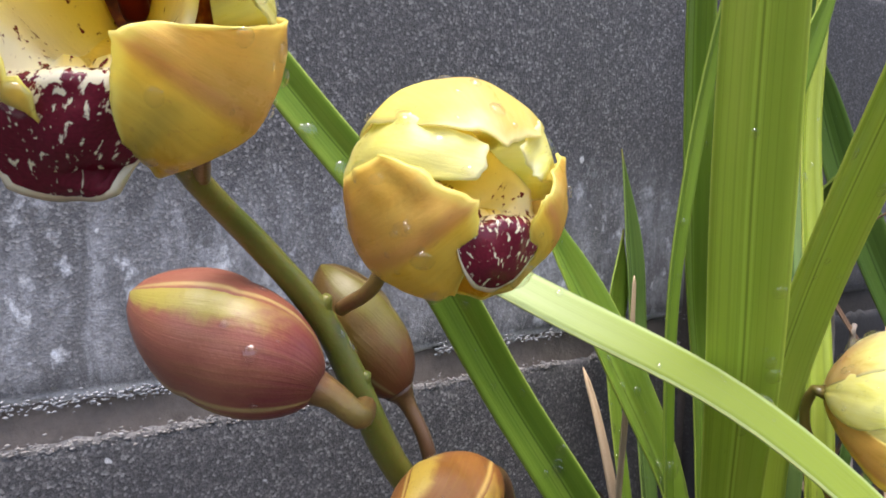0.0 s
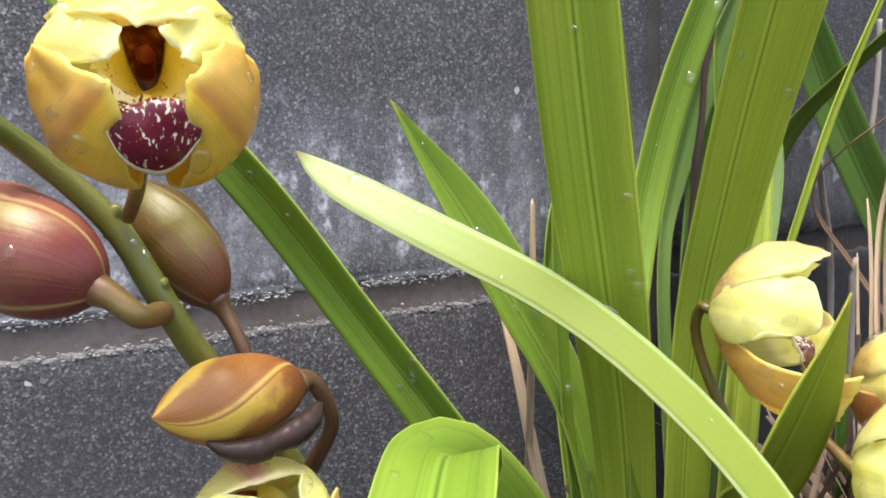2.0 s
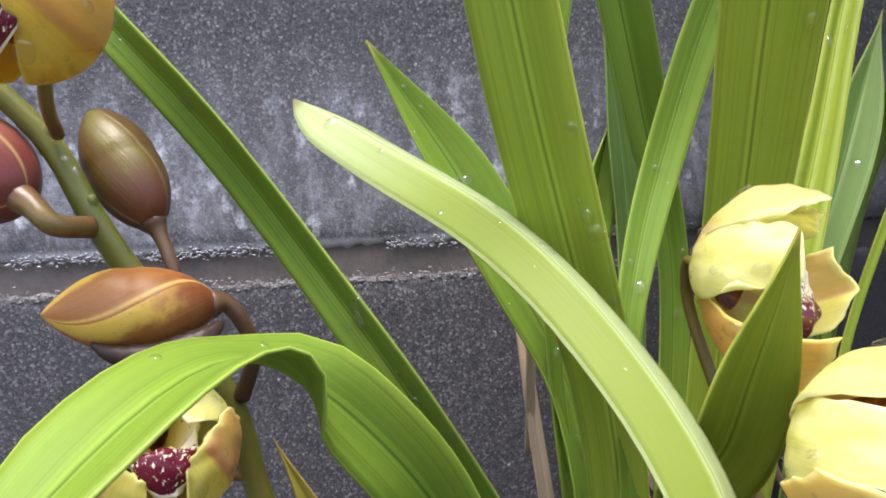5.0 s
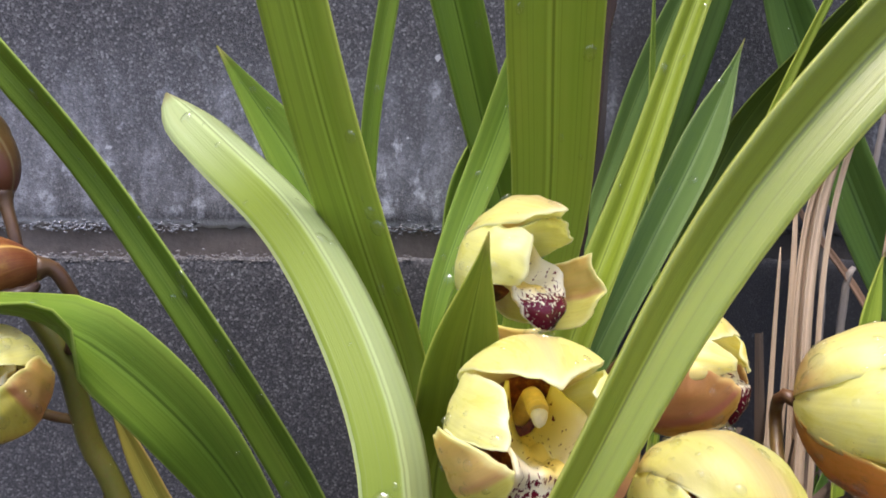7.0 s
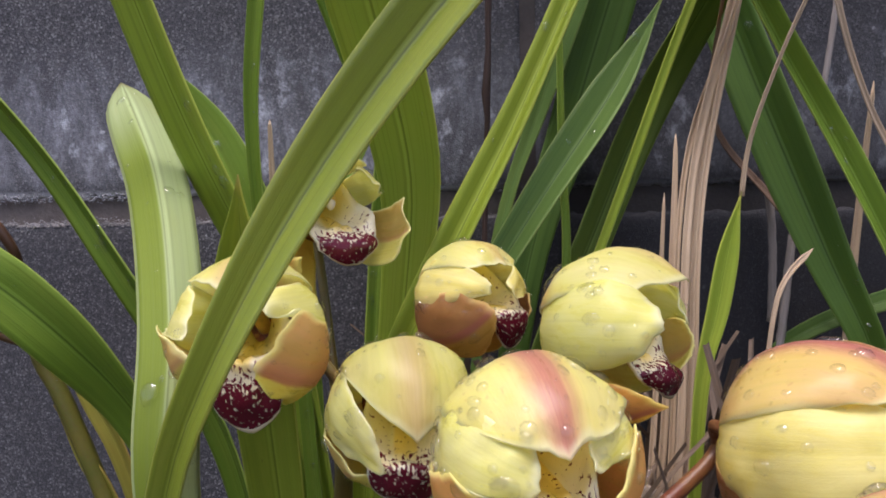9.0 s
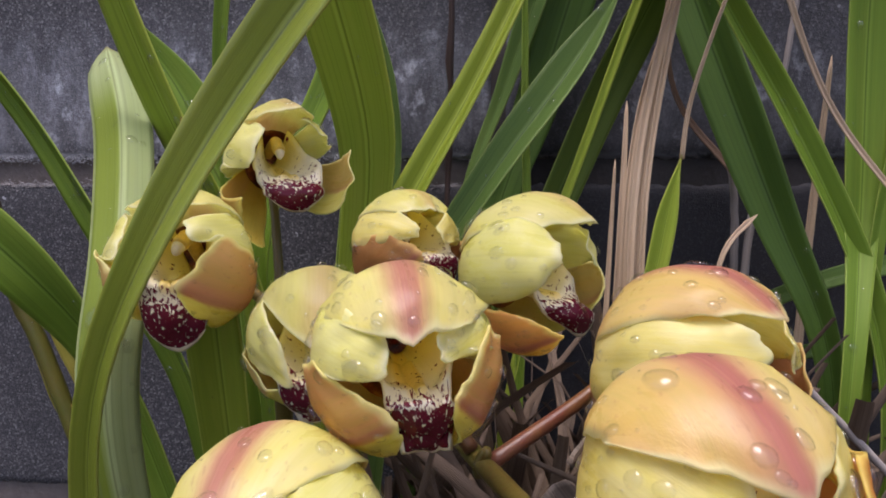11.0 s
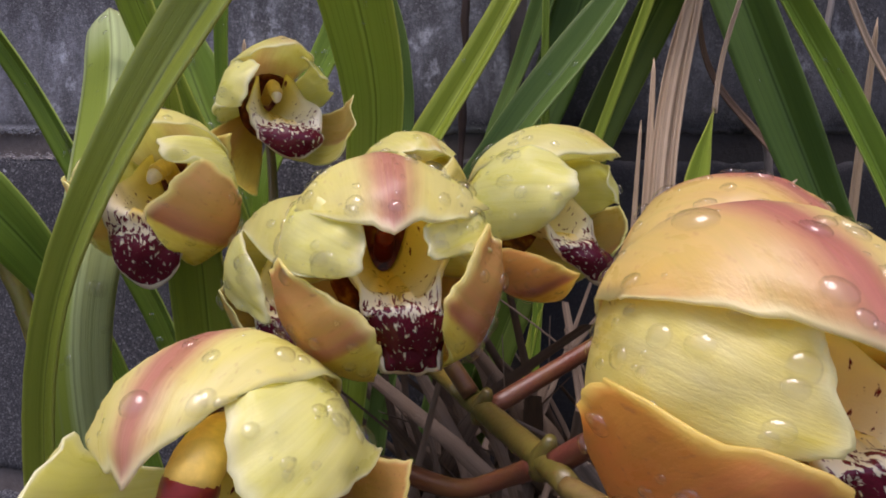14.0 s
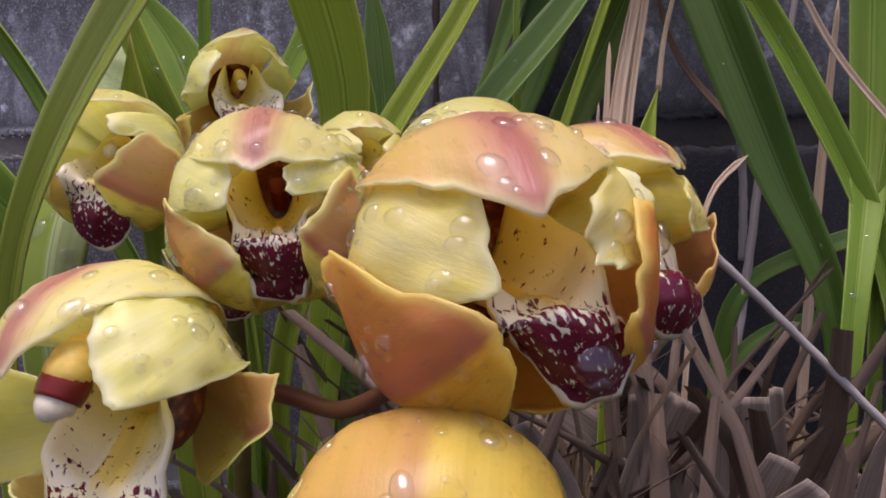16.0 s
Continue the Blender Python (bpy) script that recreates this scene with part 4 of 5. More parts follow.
grow_leaf(right_plant, "mid", [(0.822, 0.19, 0.18, 0.0105), (0.8247, 0.19, 0.2848, 0.01134), (0.8196, 0.1972, 0.3305, 0.01365), (0.8086, 0.2026, 0.3657, 0.01396), (0.7915, 0.2063, 0.4011, 0.01502), (0.777, 0.2132, 0.4321, 0.01523), (0.7546, 0.2082, 0.4648, 0.01449), (0.7295, 0.1952, 0.5003, 0.0126), (0.6913, 0.1685, 0.5305, 0.0021)], (0.1, -1, 0.35), 30, 6, fold=0.7)
grow_leaf(right_plant, "mid", [(0.79, 0.16, 0.18, 0.008), (0.7997, 0.1734, 0.3236, 0.009), (0.813, 0.2071, 0.3654, 0.0148), (0.8152, 0.2156, 0.4145, 0.0185), (0.8156, 0.2212, 0.4627, 0.0198), (0.8157, 0.2185, 0.5298, 0.018), (0.8186, 0.2137, 0.62, 0.003)], FRONT, 31, 6, fold=0.3)
grow_leaf(right_plant, "mid", [(0.815, 0.19, 0.18, 0.008), (0.816, 0.2, 0.33, 0.006), (0.82, 0.205, 0.378, 0.0075), (0.83, 0.21, 0.42, 0.01), (0.848, 0.21, 0.455, 0.0105), (0.875, 0.21, 0.5, 0.008), (0.9, 0.2, 0.54, 0.002)], FRONT, 32, 4, fold=0.4)
grow_leaf(right_plant, "lime", [(0.705, 0.15, 0.18, 0.006), (0.711, 0.16, 0.3285, 0.006), (0.717, 0.163, 0.3565, 0.0092), (0.722, 0.166, 0.386, 0.0092), (0.7268, 0.168, 0.4068, 0.002)], FRONT, 33, 0, tip=0.12, fold=0.5)
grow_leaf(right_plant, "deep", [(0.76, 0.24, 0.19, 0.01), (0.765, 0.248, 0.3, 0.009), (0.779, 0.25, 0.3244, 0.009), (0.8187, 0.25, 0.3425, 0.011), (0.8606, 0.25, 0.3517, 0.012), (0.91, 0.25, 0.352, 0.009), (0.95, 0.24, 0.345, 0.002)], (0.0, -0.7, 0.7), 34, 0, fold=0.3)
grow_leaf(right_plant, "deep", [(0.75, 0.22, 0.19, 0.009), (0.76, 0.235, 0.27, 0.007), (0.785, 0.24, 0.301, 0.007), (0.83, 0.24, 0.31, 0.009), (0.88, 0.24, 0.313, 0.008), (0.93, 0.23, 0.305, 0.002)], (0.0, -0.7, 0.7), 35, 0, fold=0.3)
grow_leaf(left_plant, "yellow", [(0.5, 0.17, 0.18, 0.008), (0.4728, 0.171, 0.2932, 0.009), (0.462, 0.172, 0.318, 0.009), (0.4525, 0.173, 0.34, 0.0075), (0.4445, 0.174, 0.3577, 0.001)], FRONT, 36, 0, tip=0.2, fold=0.5)
grow_leaf(left_plant, "yellow", [(0.49, 0.17, 0.18, 0.008), (0.4665, 0.171, 0.273, 0.009), (0.455, 0.171, 0.298, 0.0075), (0.4445, 0.17, 0.322, 0.001)], FRONT, 37, 0, tip=0.2, fold=0.5)


# ---- flowers ----
def frame_of(at, facing):
    z = unit(facing)
    x = unit(np.cross((0, 0, 1), z))
    y = np.cross(z, x)
    m = Matrix(((x[0], y[0], z[0], at[0]), (x[1], y[1], z[1], at[1]), (x[2], y[2], z[2], at[2]), (0, 0, 0, 1)))
    return m


def way(az, phi):
    """A direction from a bloom's heart: az 90 is up, 0 to the right as one faces it; phi counts from the stalk, 180 is its mouth."""
    a, p = radians(az), radians(phi)
    return np.array((math.sin(p) * math.cos(a), math.sin(p) * math.sin(a), -math.cos(p)))


def through_three(a, b, c, x):
    """The curve through a, b and c at x = -1, 0 and 1."""
    return a * (x * (x - 1) / 2) + b * (1 - x * x) + c * (x * (x + 1) / 2)


def tepal_grid(r, spec, rng, pointed=1.0, bulge=0.03, ruffle=0.03, keel=0.0, curl=0.0, nr=36, nc=23):
    """A cupped tepal. spec: how far its rim reaches (az, phi, share of r) at one side, at that side's corner, at the tip,
    at the other corner and at the other side. pointed: 1 a sharp tip, 0 a round one."""
    spec = [(q[0], q[1], q[2] if len(q) > 2 else 1.0) for q in spec]
    side1, corner1, tip, corner2, side2 = [way(q[0], q[1]) for q in spec]
    far = [q[2] for q in spec]
    mid = unit(side1 + side2)
    base1, base2, base = way(spec[0][0], 9), way(spec[4][0], 9), way(0, 0)
    p1, p2, p3 = (rng.uniform(0, 60) for _ in range(3))
    grid, uvs = [], []
    for i in range(nr):
        s = 1 - (1 - i / (nr - 1)) ** 1.4
        x = 2 * s - 1
        left = unit(through_three(base1, side1, corner1, x))
        right = unit(through_three(base2, side2, corner2, x))
        spine = unit(through_three(base, mid, tip, x))
        k1, k2 = through_three(0.93, far[0], far[1], x), through_three(0.93, far[4], far[3], x)
        k0 = through_three(0.93, (far[0] + far[4]) / 2 + bulge, far[2], x)
        row, ru = [], []
        for j in range(nc):
            u = j / (nc - 1) * 2 - 1
            soft_u = math.copysign(max(0.0, math.sqrt(u * u + 0.012) - 0.11) / 0.896, u)
            round_d, round_k = through_three(left, spine, right, u), through_three(k1, k0, k2, u)
            edge = left if u < 0 else right
            wedge_d = spine + (edge - spine) * abs(soft_u)
            wedge_k = k0 + ((k1 if u < 0 else k2) - k0) * abs(soft_u)
            w = pointed * s**3
            d = unit(round_d * (1 - w) + wedge_d * w)
            k = round_k * (1 - w) + wedge_k * w
            rim = max(abs(u), 2 * s - 1)
            q = Vector(d) * 1.9 + Vector((p1, p2, p3))
            k += 0.06 * noise.noise(q) * min(1, 0.3 + s) + 0.024 * noise.noise(q * 3.1) * s + 0.02 * (0.3 - abs(noise.noise(q * 1.7))) * s
            k += ruffle * rim**4 * noise.noise(q * 2.6) * 1.6 * s + curl * max(0.0, rim - 0.82) * s
            k += keel * math.exp(-((u * 3.6) ** 2)) * s - 0.018 * math.exp(-((u * 7) ** 2)) * (1 - s)
            row.append(d * k * r)
            ru.append((0.5 + u / 2, s))
        grid.append(row)
        uvs.append(ru)
    grid = np.array(grid)
    # a torn, wavy outline: columns stop short by uneven amounts, and so do the rows at both sides
    steps = np.arange(nr)
    for j in range(nc):
        cut = 0.05 * (0.5 + noise.noise(Vector((j * 0.33, p1, p2)))) + 0.035 * (0.5 + noise.noise(Vector((j * 0.9, p2, p3))))
        for k in range(3):
            grid[:, j, k] = np.interp(steps * (1 - max(cut, 0.0)), steps, grid[:, j, k].copy())
    cells = np.arange(nc) - (nc - 1) / 2
    for i in range(nr):
        cut = 0.07 * (0.4 + noise.noise(Vector((i * 0.22, p3, p1)))) * i / nr
        for k in range(3):
            grid[i, :, k] = np.interp(cells * (1 - max(cut, 0.0)), cells, grid[i, :, k].copy())
    return grid, uvs


def lip_grid(r, bend, tip, half, rng):
    """The three-lobed lip: a trough with raised side lobes, which turns down at bend and ends in a rounded tongue at tip."""
    bend, tip, base = np.array(bend), np.array(tip), np.array((0.0, -0.10, -0.55))
    bow = (bend + tip) / 2 + np.array((0, 0.05, 0.26))
    path = [(*base, 0.26), (*(base * 0.55 + bend * 0.45 + np.array((0, -0.1, 0))), 0.50), (*(base * 0.2 + bend * 0.8 + np.array((0, -0.04, 0))), half * 1.25)]
    for f in (0.0, 0.2, 0.4, 0.6, 0.78, 0.9, 0.97, 1.0):
        path.append((*(bend * (1 - f) ** 2 + bow * 2 * f * (1 - f) + tip * f * f), half * (1.1 + 0.08 * math.sin(f * math.pi) - 0.14 * f * f)))
    c = spline(path, 48)
    grid, uvs = [], []
    ph = rng.uniform(0, 6)
    tangent = np.gradient(c[:, :3], axis=0)
    arc = np.r_[0, np.cumsum(np.linalg.norm(np.diff(c[:, :3], axis=0), axis=1))]
    ss = arc / arc[-1]
    ups = np.array([unit(np.cross(q, (1, 0, 0))) for q in tangent])
    ups = np.array([-q if q[1] + q[2] < 0 else q for q in ups])
    turn = 0.54
    for i in range(48):
        row, ru = [], []
        for j in range(19):
            u = j / 18 * 2 - 1
            # the outer columns stop short, so that the lobe ends in a round tongue
            s = ss[i] if ss[i] < turn else turn + (ss[i] - turn) * (1 - 0.66 * (1 - math.sqrt(1 - 0.97 * u * u)))
            x, y, z, w = (np.interp(s, ss, c[:, k]) for k in range(4))
            up = unit([np.interp(s, ss, ups[:, k]) for k in range(3)])
            lift = 0.85 * (1 - min(1, s / (turn + 0.06))) ** 0.6 + 0.04
            h = lift * abs(u) ** 2.4 * 0.8 - (0.16 * abs(u) ** 2 if s > turn else 0) + 0.04 * math.sin(13 * s + 4 * u + ph) * abs(u) ** 2
            h += 0.05 * noise.noise(Vector((u * 2.2, s * 7, ph * 3))) + 0.08 * math.exp(-(((abs(u) - 0.17) * 10) ** 2)) * (0.12 < s < turn)
            row.append(r * (np.array((x + u * w, y, z)) + up * h))
            ru.append((0.5 + u / 2, ss[i]))
        grid.append(row)
        uvs.append(ru)
    return np.array(grid), uvs


def globe_mesh(name, r, phi1, scale, nr=12, nc=20):
    verts, faces = [], []
    for i in range(nr + 1):
        ph = radians(phi1) * i / nr
        for k in range(nc):
            a = 2 * math.pi * k / nc
            verts.append((r * scale[0] * math.sin(ph) * math.cos(a), r * scale[1] * math.sin(ph) * math.sin(a), -r * scale[2] * math.cos(ph)))
    for i in range(nr):
        for k in range(nc):
            k2 = (k + 1) % nc
            faces.append((i * nc + k, i * nc + k2, (i + 1) * nc + k2, (i + 1) * nc + k))
    me = bpy.data.meshes.new(name)
    me.from_pydata(verts, [], faces)
    me.update()
    return me


HOOD = [(152, 68, 1.0), (144, 118, 1.0), (92, 156, 1.03), (36, 126, 1.0), (28, 68, 1.0)]
PETAL_L = [(138, 85, 0.98), (120, 148, 0.98), (168, 158, 0.98), (176, 118, 0.98), (192, 80, 0.98)]
PETAL_R = [(45, 85, 0.96), (64, 150, 0.96), (22, 160, 0.96), (14, 126, 0.96), (-8, 80, 0.96)]
SEPAL_L = [(182, 75, 1.0), (172, 116, 1.07), (200, 150, 0.95), (248, 148, 0.94), (262, 95, 0.98)]
SEPAL_R = [(2, 75, 1.02), (20, 124, 1.07), (-14, 152, 0.97), (-58, 148, 0.96), (280, 95, 1.0)]


def grow_column(ob, r, column, reach):
    """The arched column over the lip; where it shows from the front it ends in a pale anther cap."""
    if column < 0.8:
        rows = [(0, 0.1, -0.7, 0.10), (0, 0.28, -0.42, 0.10), (0, 0.36 * column, -0.36, 0.08), (0, 0.34 * column, column - 1.28, 0.07), (0, 0.28 * column, column - 1.22, 0.03)]
        part("column", tube("column", [tuple(v * r for v in q) for q in rows], 12, 16), MAROON, ob, "dark maroon column")
        return
    end = np.array(reach or (0, 0.22 * column, column - 1.0))
    wide = 0.17 if reach else 0.11
    back = end + np.array((0.04, 0.26, -0.12)) if reach else end + np.array((0, 0.08, -0.12))
    rows = [(0, 0.1, -0.7, 0.10), (*(back * 0.5 + np.array((0, 0.22, -0.2))), wide), (*back, wide * 1.05), (*(back * 0.4 + end * 0.6), wide * 1.02)]
    stub = part("column", tube("column", [tuple(v * r for v in q) for q in rows], 14, 18), COLUMN, ob, "yellow arched column")
    rows = [(*(back * 0.85 + end * 0.15), wide * 0.9), (*(back * 0.5 + end * 0.5), wide * 1.1), (*end, wide * 1.0)]
    part("column_front", tube("column_front", [tuple(v * r for v in q) for q in rows], 14, 10), MAROON if reach else COLUMN, stub, "face of the column")
    rows = [(*(end * 0.97), wide * 0.85), (*(end + np.array((-0.01, -0.05, 0.03))), wide * 0.8), (*(end + np.array((-0.02, -0.12, 0.05))), wide * 0.5), (*(end + np.array((-0.02, -0.15, 0.05))), wide * 0.12)]
    part("anther_cap", tube("anther_cap", [tuple(v * r for v in q) for q in rows], 14, 10), CREAM, stub, "cream anther cap")


def flower(label, at, facing, r, seed, stalk, hood=HOOD, petal_l=PETAL_L, petal_r=PETAL_R, sepal_l=SEPAL_L, sepal_r=SEPAL_R, lip=((0.05, -0.2, 0.83), (0.05, -0.92, 0.4)), half=0.34, drops=18, hues=None, red=None, pool=0.0, gullet=54.0, column=1.0, reach=None):
    """A cupped orchid bloom: dorsal sepal, two petals, two lateral sepals, lip, column and stalk."""
    rng = random.Random(seed)
    ob = new("orchid_flower")
    ob.matrix_world = frame_of(at, facing)
    tagged(ob, label=label, category="flower", group="flowers on the orchid spikes")
    inv = ob.matrix_world.inverted()
    top, left, right = hues or (DORSAL, SEPAL, SEPAL)
    side = PETAL_WARM if right in (SEPAL_RED, SEPAL_RUSSET) else PETAL
    for name, mat, spec, pointed, keel, ruffle in (
        ("dorsal_sepal", top, hood, 0.9, 0.02, 0.04),
        ("petal", side, petal_l, 0.5, 0.0, 0.07),
        ("petal", side, petal_r, 0.5, 0.0, 0.07),
        ("lateral_sepal", left, sepal_l, 0.5, 0.05, 0.05),
        ("lateral_sepal", right, sepal_r, 0.5, 0.05, 0.05),
    ):
        grid, uvs = tepal_grid(r, spec, rng, pointed, 0.05 if name == "lateral_sepal" else 0.015, ruffle, keel, 0.08 if name == "lateral_sepal" else 0.02)
        tep = part(name, sheet_mesh(name, grid, uvs, 0.0004), mat, ob)
        if drops:
            nrm = np.cross(grid[11, 6] - grid[10, 6], grid[10, 7] - grid[10, 6])
            flip = 1.0 if np.dot(nrm, grid[10, 6]) > 0 else -1.0
            n = drops * 2 if name == "dorsal_sepal" else drops * 5 // 4
            beads = drops_on_grid(grid, n, rng, 0.0003, 0.0014, flip, 0.2, 0.97) + drops_on_grid(grid, n // 6, rng, 0.0013, 0.0026, flip, 0.45, 0.95)
            part("rainwater", drops_mesh("rainwater", beads, 14), WATER, tep, kind="stuff")
    grid, uvs = lip_grid(r, lip[0], lip[1], half, rng)
    lobe = part("lip", sheet_mesh("lip", grid, uvs, 0.0010), LIP, ob, "cream lip blotched with maroon")
    if pool:
        beads = [(grid[38, 9] + np.array((0.0008, 0, 0.0006)), (0.1, 0.25, 1.0), pool, 0.0), (grid[43, 10] + np.array((0, 0, 0.0006)), (0.1, -0.3, 1.0), pool * 0.6, 0.3)]
        part("rainwater", drops_mesh("rainwater", beads, 18), WATER, lobe, kind="stuff")
    part("throat", globe_mesh("throat", r * 0.76, gullet, (0.9, 0.95, 1.0)), THROAT, ob, "rusty brown throat")
    grow_column(ob, r, column, reach)
    pts = [inv @ Vector(p[:3]) for p in stalk]
    rows = [(0, 0, -0.90 * r, 0.0028), (0, 0, -1.1 * r, 0.0019)] + [(*p, q[3] * 0.86) for p, q in zip(pts, stalk)]
    part("flower_stalk", tube("flower_stalk", rows, 12, 22), red or PEDICEL, ob)
    return ob


def bud(label, tip, base, r, seed, mat, stalk, ridge=0.05, drops=8, sharp=1.0, twist=0.5):
    """A closed bud of three overlapping sepals that meet in low ridges."""
    rng = random.Random(seed)
    tip, base = np.array(tip), np.array(base)
    ob = new("orchid_bud")
    ob.location = base
    tagged(ob, label=label, category="flower bud", group="buds on the orchid spike")
    ax = tip - base
    length = np.linalg.norm(ax)
    z = ax / length
    x = unit(np.cross((0.1, 0.9, 0.2), z))
    y = np.cross(z, x)
    nr, nc = 26, 36
    verts, faces, uvs = [], [], []
    for i in range(nr + 1):
        s = i / nr
        prof = max(math.sin(math.pi * min(1, s ** 0.86)), 0.0) ** (0.62) if s < 0.55 else max(math.cos((s - 0.55) / 0.45 * math.pi / 2), 0.0) ** (0.62 * sharp)
        for k in range(nc):
            a = 2 * math.pi * k / nc
            f = (k / nc * 3 + twist * s) % 1.0
            ledge = ridge * (f - 0.5) if f > 0.12 else ridge * (0.38 - f * 7)
            rr = r * max(prof, 0.02) * (1 + ledge)
            verts.append(z * length * s + (x * math.cos(a) + y * math.sin(a)) * rr)
    for i in range(nr):
        for k in range(nc):
            k2 = (k + 1) % nc
            faces.append((i * nc + k, i * nc + k2, (i + 1) * nc + k2, (i + 1) * nc + k))
            t0, t1 = twist * i / nr / 3, twist * (i + 1) / nr / 3
            uvs.append([(k / nc + t0, i / nr), ((k + 1) / nc + t0, i / nr), ((k + 1) / nc + t1, (i + 1) / nr), (k / nc + t1, (i + 1) / nr)])
    me = bpy.data.meshes.new("bud_body")
    me.from_pydata([tuple(v) for v in verts], [], faces)
    lay = me.uv_layers.new(name="UVMap")
    lay.data.foreach_set("uv", [c for f in uvs for p in f for c in p])
    me.update()
    part("bud_body", me, mat, ob)
    places = []
    for _ in range(drops):
        i, k = rng.randint(6, nr - 6), rng.randint(0, nc - 1)
        p = verts[i * nc + k]
        out = unit(p - z * np.dot(p, z))
        places.append((p, out, 0.0004 + 0.0014 * rng.random() ** 2, rng.uniform(0, 0.5)))
    if drops:
        part("rainwater", drops_mesh("rainwater", places, 10), WATER, ob, kind="stuff")
    rows = [(*(z * length * 0.05), 0.0042), (*(-z * length * 0.06), stalk[0][3] * 1.15)] + [(*(np.array(p[:3]) - base), p[3]) for p in stalk]
    part("bud_stalk", tube("bud_stalk", rows, 12, 22), PEDICEL if seed == 1 else BUD_STALK, ob)
    return ob


def stem(label, rows, mat, nodes=()):
    ob = new("flower_stem")
    ob.location = rows[0][:3]
    o = np.array(rows[0][:3])
    tagged(ob, label=label, category="flower stem", group="flower stems")
    part("stalk", tube("stalk", [(*(np.array(q[:3]) - o), q[3]) for q in rows], 14, 60, 0.02), mat, ob)
    rng = random.Random(len(rows))
    line = spline([(*(np.array(q[:3]) - o), q[3]) for q in rows], 120)
    beads = []
    for _ in range(34):
        q, a = line[rng.randint(30, 118)], rng.uniform(0, 6.3)
        out = unit((math.cos(a), -0.5, math.sin(a) * 0.8))
        beads.append((q[:3] + out * q[3] * 0.95, out, rng.uniform(0.0004, 0.0016), rng.uniform(0, 0.6)))
    part("rainwater", drops_mesh("rainwater", beads, 12), WATER, ob, kind="stuff")
    for p in nodes:
        p = np.array(p)
        me = tube("bract", [(*(p[:3] - o + np.array((0, 0, -0.003))), 0.0024), (*(p[:3] - o), 0.0028), (*(p[:3] - o + np.array((0.001, -0.002, 0.005))), 0.001)], 10, 8)
        part("bract", me, mat, ob)
    return ob


stem("green curved orchid flower stem dotted with rain", [(0.495, 0.165, 0.18, 0.0042), (0.472, 0.17, 0.25, 0.004), (0.4489, 0.172, 0.3204, 0.0038), (0.4404, 0.172, 0.3405, 0.0037), (0.4345, 0.17, 0.3686, 0.0036), (0.424, 0.17, 0.388, 0.0036), (0.411, 0.17, 0.4074, 0.0036), (0.4018, 0.168, 0.4254, 0.0034), (0.3928, 0.17, 0.444, 0.0032), (0.3788, 0.169, 0.4603, 0.0029), (0.3659, 0.162, 0.472, 0.0026), (0.352, 0.15, 0.485, 0.0022)], STEM, [(0.4404, 0.172, 0.3405), (0.4018, 0.168, 0.4254), (0.3928, 0.17, 0.444)])
stem("olive orchid flower stem leaning forward under the blooms", [(0.565, 0.14, 0.18, 0.0036), (0.577, 0.12, 0.30, 0.0033), (0.587, 0.098, 0.343, 0.003), (0.612, 0.086, 0.346, 0.0028), (0.6386, 0.068, 0.336, 0.0027), (0.655, 0.036, 0.335, 0.0026), (0.668, 0.005, 0.337, 0.0024), (0.672, -0.006, 0.3375, 0.002)], STEM_BRONZE, [(0.6386, 0.068, 0.336), (0.655, 0.036, 0.335), (0.668, 0.005, 0.337)])

YELLOW = "cupped yellow orchid flower with maroon-spotted lip, wet with rain"
flower("yellow cupped orchid flower with pink-tipped sepals and maroon lip", (0.3994, 0.1264, 0.474), (-0.08, -0.99, -0.11), 0.0194, 1, [(0.398, 0.152, 0.455, 0.002), (0.396, 0.166, 0.446, 0.002)],
       hood=[(150, 68, 1), (135, 116, 1), (96, 152, 1.02), (53, 134, 1), (30, 68, 1)], petal_l=[(138, 85, 0.98), (108, 146, 0.98), (137, 160, 0.98), (162, 115, 0.98), (192, 80, 0.98)], petal_r=[(45, 85, 0.96), (78, 149, 0.96), (35, 156, 0.96), (20, 130, 0.96), (-8, 80, 0.96)],
       sepal_l=[(176, 72, 1), (158, 106, 1.05), (159, 163, 0.95), (245, 142, 0.94), (262, 95, 0.98)], sepal_r=[(4, 72, 1.02), (34, 128, 1.05), (24, 163, 0.97), (-46, 147, 0.96), (278, 95, 1)], lip=((0.05, -0.11, 0.84), (0.0, -0.76, 0.72)), half=0.36, column=0.72, drops=12, hues=(DORSAL_GOLD, SEPAL_GOLD, SEPAL_GOLD))
flower("amber yellow orchid flower, half open, with maroon speckled lip", (0.3403, 0.1146, 0.4966), (-0.41, -0.91, -0.05), 0.0202, 2, [(0.358, 0.142, 0.485, 0.002), (0.364, 0.161, 0.474, 0.002)],
       sepal_r=[(4, 72, 1.02), (-10, 130, 1.01), (-40, 163, 0.97), (-76, 126, 0.96), (285, 95, 1)], lip=((0.03, -0.4, 0.75), (-0.2, -1.1, 0.3)), half=0.42, column=0.72, drops=12, hues=(DORSAL_GOLD, SEPAL_GOLD, SEPAL_GOLD))
